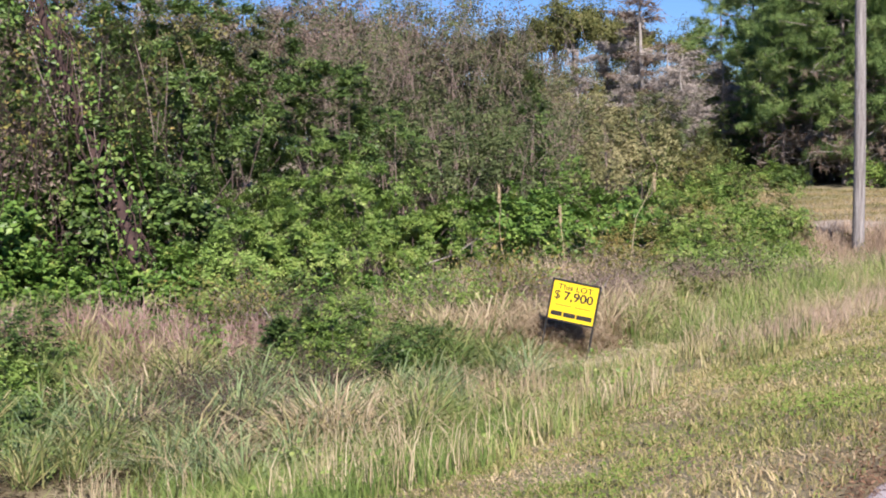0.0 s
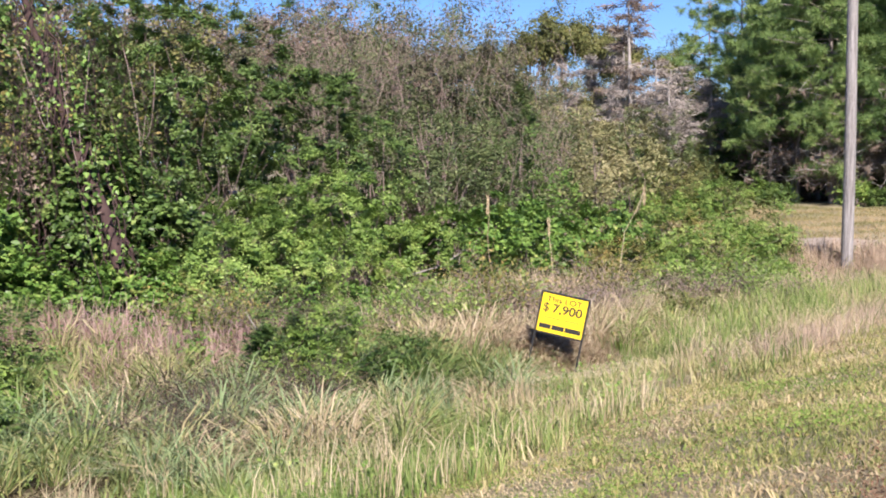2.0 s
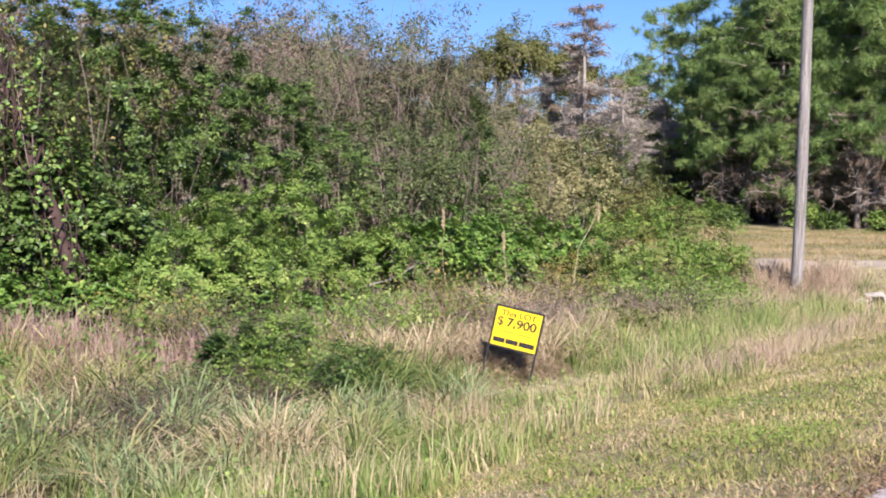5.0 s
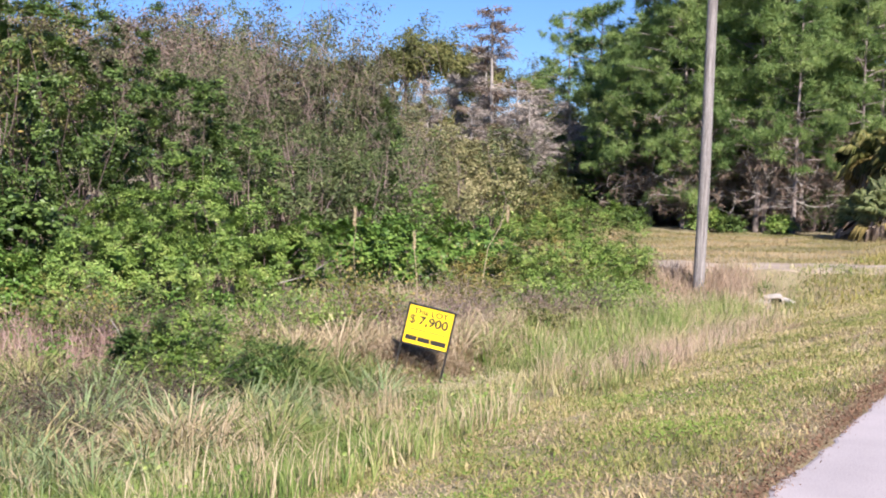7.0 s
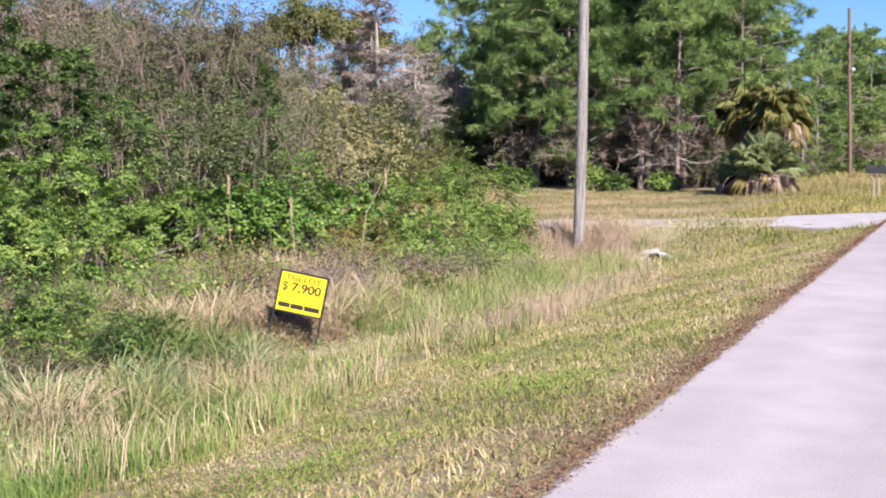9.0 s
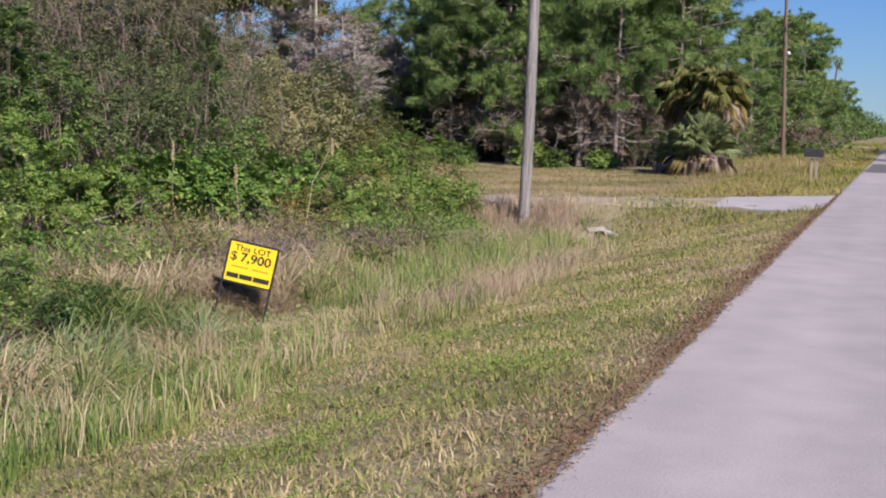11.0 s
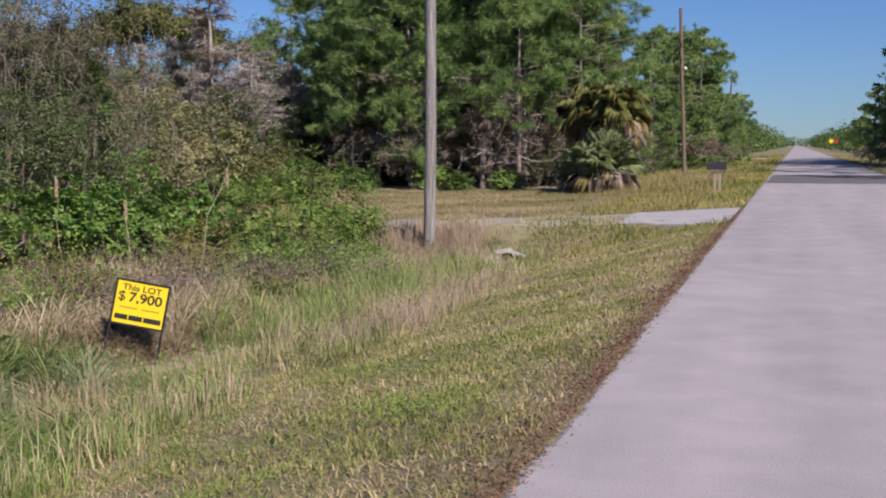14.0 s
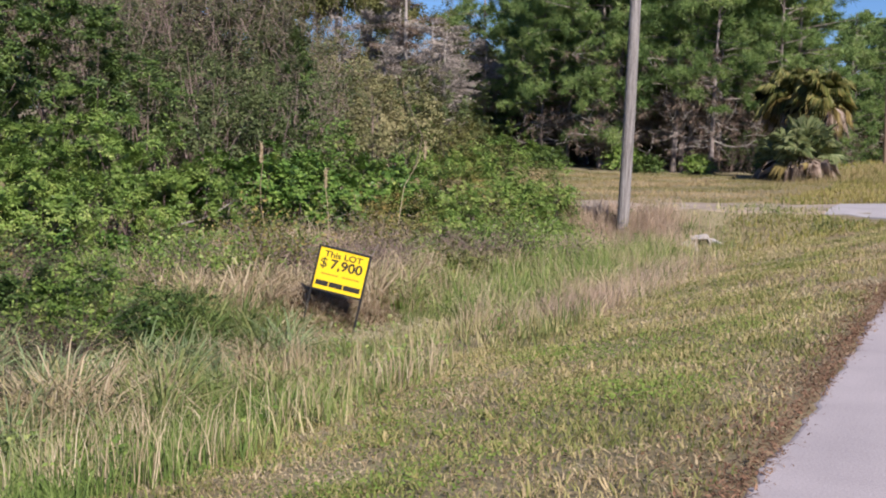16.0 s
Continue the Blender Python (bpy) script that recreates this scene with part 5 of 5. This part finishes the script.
for x, y, k, s in ((-7.2, 85.0, 0, 0.8), (-6.4, 88.0, 1, 1.0), (-6.9, 91.0, 0, 0.82), (-8.1, 89.0, 0, 0.85), (-6.0, 94.0, 1, 0.95), (-8.8, 93.0, 1, 1.05), (-7.6, 97.0, 0, 0.85), (-6.2, 99.0, 1, 0.8), (-9.6, 87.0, 0, 0.8), (-9.0, 81.0, 1, 0.8), (-10.5, 95.0, 0, 0.9)):
    again(far_pines[k], x, y, x * 3 + y, s)
for i in range(22):
    y = 103 + 90 * (i / 21) ** 1.2 + rp.uniform(-1.5, 1.5)
    again(far_pines[i % 2], -6.6 - abs(rp.normal()) * 1.8, y, rp.uniform(0, 6.2), rp.uniform(0.42, 0.72))
for x, y, s in ((6.4, 112, 0.6), (6.5, 122, 0.6), (6.9, 103, 0.72), (6.1, 134, 0.5), (8.9, 85, 1.1), (9.8, 90, 1.15), (8.3, 97, 0.92), (9.4, 102, 1.0), (7.7, 108, 0.74), (8.8, 113, 0.88), (7.9, 122, 0.62), (10.6, 82, 1.2), (11.8, 88, 1.2), (11.0, 98, 1.1), (12.6, 80, 1.25), (10.2, 108, 1.0), (9.0, 130, 0.6), (12.5, 94, 1.2), (9.6, 76, 1.05), (11.5, 120, 0.9), (8.7, 92, 1.0), (9.0, 88, 0.8), (10.0, 95, 0.8), (8.2, 103, 0.7), (10.4, 86, 0.75), (9.4, 109, 0.7)):
    again(far_pines[(0, 0, 1)[int(x * 7 + y) % 3]], x, y, x + y, s * (1.2 if int(x * 7 + y) % 3 == 2 else 1.0))
for x, y, s, k in ((11.5, -0.9, 0.84, 0), (11.3, -2.8, 0.84, 0), (11.5, -4.2, 0.9, 0), (14.2, 25.6, 0.95, 1), (12.8, 46.0, 1.05, 2), (11.5, 57.0, 1.15, 2), (14.0, 62.0, 1.2, 0), (12.4, 70.0, 1.2, 3)):
    again(pines[k], x, y, x + y, s)
far = broad_tree(720, 6.5, "distant dark green roadside tree", DEEP, (3.0, 3.0, 2.8), 60, 24, (0.3, 0.55))
stand(far, -9, 205, 0)
for i in range(34):
    again(far, (-1, 1)[i % 2] * rp.uniform(8, 22) + 1.5, rp.uniform(140, 330), rp.uniform(0, 6), rp.uniform(0.7, 1.1))


def far_woods():
    """Woods that line the road to the horizon and close it off."""
    rng = np.random.RandomState(95)
    y = 250 * (4.4 ** rng.uniform(0, 1, 900))
    side = rng.choice([-1, 1], 900)
    x = 1.5 + side * (9 + rng.uniform(0, 1, 900) ** 2 * (14 + 0.12 * y))
    xb, yb = rng.uniform(-520, 520, 420), rng.uniform(1080, 1300, 420)
    c = np.stack([np.concatenate([x, xb]), np.concatenate([y, yb])], 1)
    c = c[(np.abs(c[:, 0] - 1.5) > 8) | (c[:, 1] > 1050)]
    hgt = rng.uniform(3.5, 8.5, len(c)) * np.where(c[:, 1] > 1050, 1.15, 1.0)
    k = np.repeat(np.arange(len(c)), 46)
    q = unit(rng.normal(size=(len(k), 3))) * rng.uniform(0.3, 1.0, len(k))[:, None] ** 0.5
    pts = np.stack([c[k, 0] + q[:, 0] * hgt[k] * 0.42, c[k, 1] + q[:, 1] * hgt[k] * 0.42, ground_z(c[k, 0], c[k, 1]) + hgt[k] * (0.5 + 0.5 * q[:, 2])], 1)
    v, f = leaves(pts, q + np.array([0, 0, 0.5]), rng.uniform(0.35, 0.8, len(k)) * (0.7 + c[k, 1] / 700), rng, 0.7, False)
    tagged(new("far_woods", tri_mesh("far_woods", v, f, DEEP)), "distant dark green woods along the road", "woods", kind="stuff")


far_woods()
for x, y, s in ((-30.5, 73.0, 0.78), (-27.0, 74.0, 0.85), (-33.0, 76.0, 0.75)):
    again(pines[int(-x) % 5], x, y, x + y, s)

# under the pines
for i in range(14):
    again(backs[(0, 2)[i % 2]], -10.5 - 1.25 * i + rp.uniform(-0.5, 0.5), 60 + rp.uniform(0, 5), rp.uniform(0, 6), rp.uniform(0.75, 1.05))
for i in range(16):
    x = -9.5 - 1.25 * i + rp.uniform(-0.6, 0.6)
    y = 49.0 + 0.2 * i + rp.uniform(-0.8, 1.6) + (2.6 if i % 3 == 2 else 0)
    s = rp.uniform(0.4, 0.7)
    bush("undergrowth", x, y, (s, s, s * 0.8), float(ground_z(x, y)) + s * 1.5, (DEEP, BRIGHT, RUST)[i % 3], ("dark green undergrowth at the foot of the pines", "bright green undergrowth at the foot of the pines", "withered brown undergrowth at the foot of the pines")[i % 3], 740 + i, 50, 36, (0.1, 0.17), 0.4, 0.2, fine=False, category="undergrowth", group="undergrowth below the pines")
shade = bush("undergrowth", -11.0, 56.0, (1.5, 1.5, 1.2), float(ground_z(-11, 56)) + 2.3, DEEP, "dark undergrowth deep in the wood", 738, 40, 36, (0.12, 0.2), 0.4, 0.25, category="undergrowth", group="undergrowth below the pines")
for i in range(22):
    again(shade, -9.5 - 0.85 * i + rp.uniform(-0.5, 0.5), 56.0 + rp.uniform(0, 3.5), rp.uniform(0, 6), rp.uniform(0.9, 1.5))
for i in range(18):
    x = -8.8 - 0.75 * i + rp.uniform(-0.5, 0.5)
    y = 53.6 + 0.2 * i + rp.uniform(-0.6, 2.4)
    thicket(x, y, (1.0, 1.0), 1.5 + rp.uniform(-0.5, 0.9), 770 + i, "dead brown brush in the shade of the pines", (RUST, DEEP, DEEP)[i % 3], (0.06, 0.13), 500, 24, 0.014, (DARK_TWIG, DARK_TWIG, TWIG)[i % 3], "dead brush below the pines")


foot = bush("undergrowth", -8.2, 57.5, (0.9, 0.9, 0.7), float(ground_z(-8.2, 57.5)) + 1.3, DEEP, "dark green undergrowth along the row of pines", 739, 40, 36, (0.09, 0.17), 0.4, 0.22, category="undergrowth", group="undergrowth below the pines")
for i in range(34):
    y = 59 + 110 * (i / 33) ** 1.2 + rp.uniform(-1, 1)
    again(foot, -6.6 - abs(rp.normal()) * 1.3 - (1.4 if y < 80 else 0), y, rp.uniform(0, 6), rp.uniform(0.5, 1.3))
for i in range(9):
    again(foot, 9.2 + abs(rp.normal()) * 1.5, 80 + 7 * i, rp.uniform(0, 6), rp.uniform(0.8, 1.7))

pm = palm(800, 0.75, 60, 0.8, 0.55, "low palmetto with dead skirt at the wood's edge", "palmetto", 46, 8, 0.05, (-0.95, -0.15))
stand(pm, -6.7, 44.6, 0.5, 1.1)
again(pm, -7.35, 45.4, 2.0, 0.9)
sp = palm(801, 2.85, 46, 0.66, 0.6, "sabal palm with hanging yellow leaves", "sabal_palm", 22, 20, -0.5, droop=0.62, leaf=SABAL)
stand(sp, -6.35, 46.0, 0.2)
again(sp, -7.5, 47.6, 2.2, 1.05)


# dead wood and hanging vines
def leaning_trunk():
    """A dead trunk that leans out of the tangle, wound about with vines."""
    rng = np.random.RandomState(860)
    root = new("dead_tree")
    root.location = (-13.5, 11.9, float(ground_z(-13.5, 11.9)))
    tagged(root, "dark leaning dead trunk wound with brown vines", "dead tree")
    line = np.array([(0.2, 0.0, -0.15), (-0.15, 0.0, 0.55), (-0.65, 0.1, 1.55), (-1.25, 0.15, 2.55), (-1.8, 0.15, 3.5), (-2.2, 0.0, 4.9)])
    u = np.linspace(0, 5, 26)
    path = np.stack([np.interp(u, np.arange(6), line[:, i]) for i in range(3)], 1) + rng.normal(size=(26, 3)) * 0.018
    v, f = tube(path, np.linspace(0.10, 0.055, 26) * rng.uniform(0.88, 1.12, 26), 9)
    under(new("trunk", tri_mesh("trunk", v, f, VINE_BARK)), root)
    for k in range(14):
        w = u * rng.uniform(1.5, 3.5) + rng.uniform(0, 6)
        q = rng.uniform(0.12, 0.3)
        loop = path + np.stack([np.cos(w) * q, np.sin(w) * q, np.sin(2 * w) * 0.1], 1) + rng.normal(size=(26, 3)) * 0.04
        v, f = tube(loop, np.full(26, rng.uniform(0.007, 0.016)), 4)
        under(new("vine", tri_mesh("vine", v, f, VINE_BARK)), root)
    n = 700
    at = path[rng.randint(3, 26, n)] + rng.normal(size=(n, 3)) * np.array([0.32, 0.3, 0.25])
    v, f = leaves(at, rng.normal(size=(n, 3)) * 0.5 + np.array([0.6, -0.6, 0.5]), rng.uniform(0.05, 0.10, n), rng, 0.7, True)
    under(new("leaves", tri_mesh("leaves", v, f, VINE)), root)


leaning_trunk()


def dead_branch(x, y, z, way, length, seed, label):
    rng = np.random.RandomState(seed)
    root = new("dead_branch")
    root.location = (x, y, z)
    tagged(root, label, "dead branch", "dead branches in the bushes")
    e = unit(np.asarray(way, float)) * length
    main = stem_path((0, 0, 0), e, 0.07 * length, rng, 7)
    v, f = tube(main, np.linspace(0.014, 0.005, 7), 5)
    limb = under(new("limb", tri_mesh("limb", v, f, PALE_BARK)), root)
    for k in range(6):
        s = main[rng.randint(2, 6)]
        w = unit(e + rng.normal(size=3) * 2.2 * length) * length * rng.uniform(0.15, 0.4)
        v, f = tube(stem_path(s, s + w, 0.04, rng, 4), np.linspace(0.007, 0.003, 4), 4)
        under(new("twig", tri_mesh("twig", v, f, TWIG)), limb)


for i, (x, y, dz, way, ln) in enumerate(((-9.7, 10.2, -0.05, (0.6, 0.4, 0.7), 0.9), (-9.9, 10.9, -0.05, (-0.6, 0.1, 0.6), 1.0), (-12.6, 13.6, 0.5, (0.5, -0.2, -0.4), 1.2), (-13.2, 13.0, 0.4, (0.8, 0.3, 0.4), 1.3), (-12.1, 16.6, 0.5, (0.8, 0.5, 0.5), 1.1), (-9.4, 12.6, -0.05, (-0.5, 0.3, 0.8), 0.8), (-8.4, 15.2, -0.05, (0.4, 0.2, 0.8), 0.9), (-10.4, 11.6, -0.05, (0.7, 0.3, 0.5), 1.0))):
    dead_branch(x, y, float(ground_z(x, y)) + dz, way, ln, 880 + i, "pale dead branch sticking out of the growth")


def hanging_vine(x, y, z, drop, swing, seed):
    rng = np.random.RandomState(seed)
    root = new("hanging_vine")
    root.location = (x, y, z)
    tagged(root, "bare grey vine hanging in a loop", "vine", "vines hanging in the lot")
    t = np.linspace(0, 1, 12)
    path = np.stack([swing * t + 0.05 * np.sin(7 * t + seed), 0.1 * np.sin(4 * t), -drop * np.sin(np.pi * t * 0.8) + 0.05 * np.sin(11 * t)], 1)
    v, f = tube(path, np.full(12, 0.006), 5)
    under(new("strand", tri_mesh("strand", v, f, TWIG)), root)


for i, (x, y, z, drop, swing) in enumerate(((-14.9, 13.1, 3.2, 1.7, 0.5), (-14.7, 13.5, 3.0, 1.2, -0.4), (-14.9, 12.4, 3.1, 1.4, -0.6), (-14.8, 11.8, 2.9, 1.6, 0.5), (-14.9, 11.2, 3.0, 1.1, 0.7))):
    hanging_vine(x, y, z, drop, swing, i)


# ---- things ----
def round_pole(name, x, y, h, r0, r1, material, label, lean=(0, 0), group=""):
    root = new(name)
    root.location = (x, y, float(ground_z(x, y)))
    tagged(root, label, "utility pole", group)
    t = np.linspace(0, 1, 16)
    v, f = tube(np.stack([lean[0] * t + 0.012 * np.sin(7 * t), lean[1] * t, h * t - 0.5 * (t == 0)], 1), r0 + (r1 - r0) * t, 14)
    me = tri_mesh("shaft", v, f, material)
    me.polygons.foreach_set("use_smooth", np.ones(len(f), bool))
    under(new("shaft", me), root)
    bm = bmesh.new()
    bmesh.ops.create_cone(bm, cap_ends=True, segments=14, radius1=r1, radius2=r1 * 0.55, depth=0.05, matrix=Matrix.Translation((lean[0], lean[1], h + 0.02)))
    part("cap", bm, material, root)
    return root


round_pole("utility_pole", -7.08, 24.0, 9.0, 0.118, 0.09, POLE_WOOD, "weathered grey wooden utility pole in the grass", (0.09, 0.02))
pole_b = round_pole("utility_pole", -6.1, 71.0, 8.95, 0.105, 0.08, BROWN_WOOD, "brown wooden utility pole by the pines", (-0.3, 0))
for name, z, s in (("bracket", 7.0, 0.10), ("bracket", 6.2, 0.08)):
    part(name, box_bm(s, 0.14, 0.22, (-0.24, -0.16, z), 0.01), STEEL, pole_b)
bm = bmesh.new()
bmesh.ops.create_uvsphere(bm, u_segments=10, v_segments=8, radius=0.1, matrix=Matrix.Translation((0.0, -0.09, 5.75)))
part("insulator", bm, WHITE_PAINT, pole_b, "small white insulator", True)
round_pole("utility_pole", 10.6, 20.6, 9.0, 0.12, 0.09, BROWN_WOOD, "wooden utility pole whose shadow crosses the road")
round_pole("utility_pole", -8.0, 150.0, 9.0, 0.13, 0.1, BROWN_WOOD, "distant wooden utility pole", (0.6, 0))


def lettering(text, size, x, z, material, parent, label, wide=1.0, bold=0.0):
    cu = bpy.data.curves.new("lettering", "FONT")
    cu.body, cu.size, cu.align_x, cu.align_y, cu.extrude, cu.offset = text, size, "CENTER", "CENTER", 0.0008, bold
    tmp = new("lettering", cu)
    bpy.context.view_layer.update()
    me = bpy.data.meshes.new_from_object(tmp.evaluated_get(bpy.context.evaluated_depsgraph_get()))
    bpy.data.objects.remove(tmp)
    me.materials.clear()
    me.materials.append(material)
    ob = new("lettering", me)
    ob.matrix_local = pose(x, -0.0075, z, 90) @ Matrix.Diagonal((wide, 1, 1, 1))
    ob.parent = parent
    return tagged(ob, label)


def yard_sign():
    W, H = 0.575, 0.485
    root = new("yard_sign")
    tagged(root, "yellow sale sign in a leaning black steel frame", "sign")
    x, y = -7.14, 13.04  # the foot stands in a trodden hollow
    # origin at the foot of the taller showing leg
    root.matrix_world = Matrix.Translation((x, y, -1.11)) @ pose(0, 0, 0, 0, 0, 17) @ pose(0, 0, 0, -4, 0, 0) @ pose(0, 0, 0, 0, 11.0, 0)
    leg = 0.88
    cx, cz = -W / 2, leg - H / 2
    panel = part("panel", box_bm(W - 0.012, 0.012, H - 0.012, (cx, 0, cz), 0.002), YELLOW, root, "bright yellow plastic panel")
    for nm, sx, sz, px, pz in (("top_rail", W + 0.03, 0.022, cx, leg + 0.004), ("bottom_rail", W + 0.03, 0.022, cx, leg - H - 0.004)):
        part(nm, box_bm(sx, 0.026, sz, (px, 0, pz), 0.003), STEEL, root)
    part("leg", box_bm(0.024, 0.026, leg + 0.24, (0.006, 0, leg / 2 - 0.11), 0.003), STEEL, root)
    part("leg", box_bm(0.024, 0.026, leg + 0.24, (-W - 0.006, 0, leg / 2 - 0.11), 0.003), STEEL, root)
    lettering("This LOT", 0.094, cx - 0.005, cz + 0.168, INK, panel, "thin black lettering", 1.2, 0.0016)
    lettering("7,900", 0.15, cx + 0.05, cz + 0.06, INK, panel, "bold black price lettering", 1.13, 0.0034)
    lettering("$", 0.15, cx - 0.215, cz + 0.062, INK, panel, "bold black price lettering", 1.1, 0.001)
    for k in range(2):
        part("print_bar", box_bm(0.20, 0.002, 0.018, (cx - 0.12 + 0.245 * k, -0.0075, cz - 0.055), 0.0), OCHRE, panel, "faded small print as a bar")
    bx = -0.259
    for wbar in (0.145, 0.155, 0.195):
        part("number_bar", box_bm(wbar, 0.002, 0.058, (cx + bx + wbar / 2, -0.0075, cz - 0.165), 0.0), INK, panel, "black number bar")
        bx += wbar + 0.012
    return root


yard_sign()


def mailbox(x, y):
    root = new("mailbox")
    root.location = (x, y, float(ground_z(x, y)))
    root.rotation_euler = (0, 0, radians(-6))
    tagged(root, "dark metal mailbox on two pale wooden posts", "mailbox")
    for sx in (-0.05, 0.09):
        part("post", box_bm(0.055, 0.07, 0.95, (sx, 0, 0.2), 0.006), PALE_WOOD, root)
    part("shelf", box_bm(0.46, 0.2, 0.03, (0, 0, 0.69), 0.004), PALE_WOOD, root)
    bm = bmesh.new()
    ring = [(-0.11, 0), (-0.11, 0.14)] + [(0.11 * -math.cos(a), 0.14 + 0.09 * math.sin(a)) for a in np.linspace(0.3, math.pi - 0.3, 7)] + [(0.11, 0.14), (0.11, 0)]
    lo = [bm.verts.new((-0.27, yy, 0.707 + zz)) for yy, zz in ring]
    hi = [bm.verts.new((0.27, yy, 0.707 + zz)) for yy, zz in ring]
    for i in range(len(ring)):
        j = (i + 1) % len(ring)
        bm.faces.new((lo[i], lo[j], hi[j], hi[i]))
    bm.faces.new(lo)
    bm.faces.new(hi[::-1])
    box = part("box", bm, BOX_METAL, root)
    part("door", box_bm(0.012, 0.2, 0.19, (0.277, 0, 0.81), 0.005), BOX_METAL, box)
    part("flag", box_bm(0.11, 0.008, 0.03, (0.1, -0.118, 0.895), 0.002), BOX_METAL, box)
    return root


mailbox(-2.5, 38.5)


def culvert(x, y):
    """The broken concrete end of the pipe below the drive."""
    root = new("culvert")
    root.location = (x, y, -0.87)
    root.rotation_euler = (0, 0, radians(8))
    root.scale = (0.7, 0.7, 0.7)
    tagged(root, "broken pale concrete culvert end in the grass", "culvert")
    bm = bmesh.new()
    n = 16
    rings = []
    for yy, rr in ((0.0, 0.21), (0.0, 0.17), (0.9, 0.17)):
        rings.append([bm.verts.new((rr * math.cos(2 * math.pi * i / n), yy, 0.17 + rr * math.sin(2 * math.pi * i / n))) for i in range(n)])
    for a, b in zip(rings, rings[1:]):
        for i in range(n):
            j = (i + 1) % n
            bm.faces.new((a[i], a[j], b[j], b[i]))
    part("pipe", bm, RUBBLE, root, "open dark pipe")
    for sx, sy, sz, px, py, pz, rx, ry, rz in ((0.46, 0.34, 0.06, -0.12, 0.12, 0.34, 6, -8, 15), (0.34, 0.26, 0.08, 0.3, 0.16, 0.24, -8, 16, -28), (0.3, 0.24, 0.08, -0.4, -0.05, 0.16, 8, -18, 40), (0.3, 0.26, 0.12, 0.42, -0.2, 0.06, 5, 8, 50), (0.26, 0.2, 0.1, -0.2, -0.3, 0.04, 0, 10, 70)):
        part("rubble_slab", box_bm(sx, sy, sz, (px, py, pz), 0.025, pose(0, 0, 0, rx, ry, rz)), RUBBLE, root)
    return root


culvert(-5.4, 23.4)


def stalk(x, y, h, seed, label):
    rng = np.random.RandomState(seed)
    root = new("dry_stalk")
    root.location = (x, y, float(ground_z(x, y)))
    tagged(root, label, "dry stalk", "dry stalks by the bushes")
    t = stem_path((0, 0, -0.05), (rng.normal() * 0.22, rng.normal() * 0.2, h), 0.12, rng, 7)
    v, f = tube(t, np.linspace(0.009, 0.004, 7), 5)
    under(new("stem", tri_mesh("stem", v, f, STRAW)), root)
    n = 120
    q = t[-1] + np.stack([rng.normal(0, 0.006, n), rng.normal(0, 0.006, n), rng.uniform(-0.26, 0.02, n)], 1)
    d = unit(np.stack([rng.normal(0, 0.32, n), rng.normal(0, 0.32, n), np.ones(n)], 1))
    s = unit(np.cross(d, rng.normal(size=(n, 3)))) * 0.008
    v = np.stack([q - s, q + s, q + d * 0.07], 1).reshape(-1, 3)
    under(new("plume", tri_mesh("plume", v, np.arange(len(v)).reshape(-1, 3), STRAW)), root)


for i, (x, y, top) in enumerate(((-10.75, 16.95, 0.85), (-9.5, 19.5, 0.9), (-9.9, 18.2, 0.45))):
    stalk(x, y, top - float(ground_z(x, y)), 860 + i, "tall dry plumed stalk beside the bushes")


def road_sign(x, y, turn, material, label, sides, size):
    root = new("road_sign")
    root.location = (x, y, float(ground_z(x, y)))
    tagged(root, label, "road sign", "far road signs")
    part("post", box_bm(0.06, 0.05, 2.4, (0, 0.04, 1.1), 0.004), STEEL, root)
    bm = bmesh.new()
    bmesh.ops.create_cone(bm, cap_ends=True, segments=sides, radius1=size, radius2=size, depth=0.02, matrix=pose(0, 0, 2.2, 90) @ pose(0, 0, 0, 0, 0, turn))
    part("plate", bm, material, root)


road_sign(6.3, 262.0, 0, YELLOW, "small yellow diamond road sign far along the road", 4, 0.53)
road_sign(7.4, 268.0, 22.5, RED_PAINT, "small red eight-sided road sign far along the road", 8, 0.42)


def side_drive():
    bm = box_bm(12.0, 5.0, 0.1, (-8.4, 126.0, -0.04), 0.02)
    tagged(new("driveway", bm_mesh("driveway", bm, SAND)), "pale sandy side drive far along the road", "driveway", kind="structure")


side_drive()
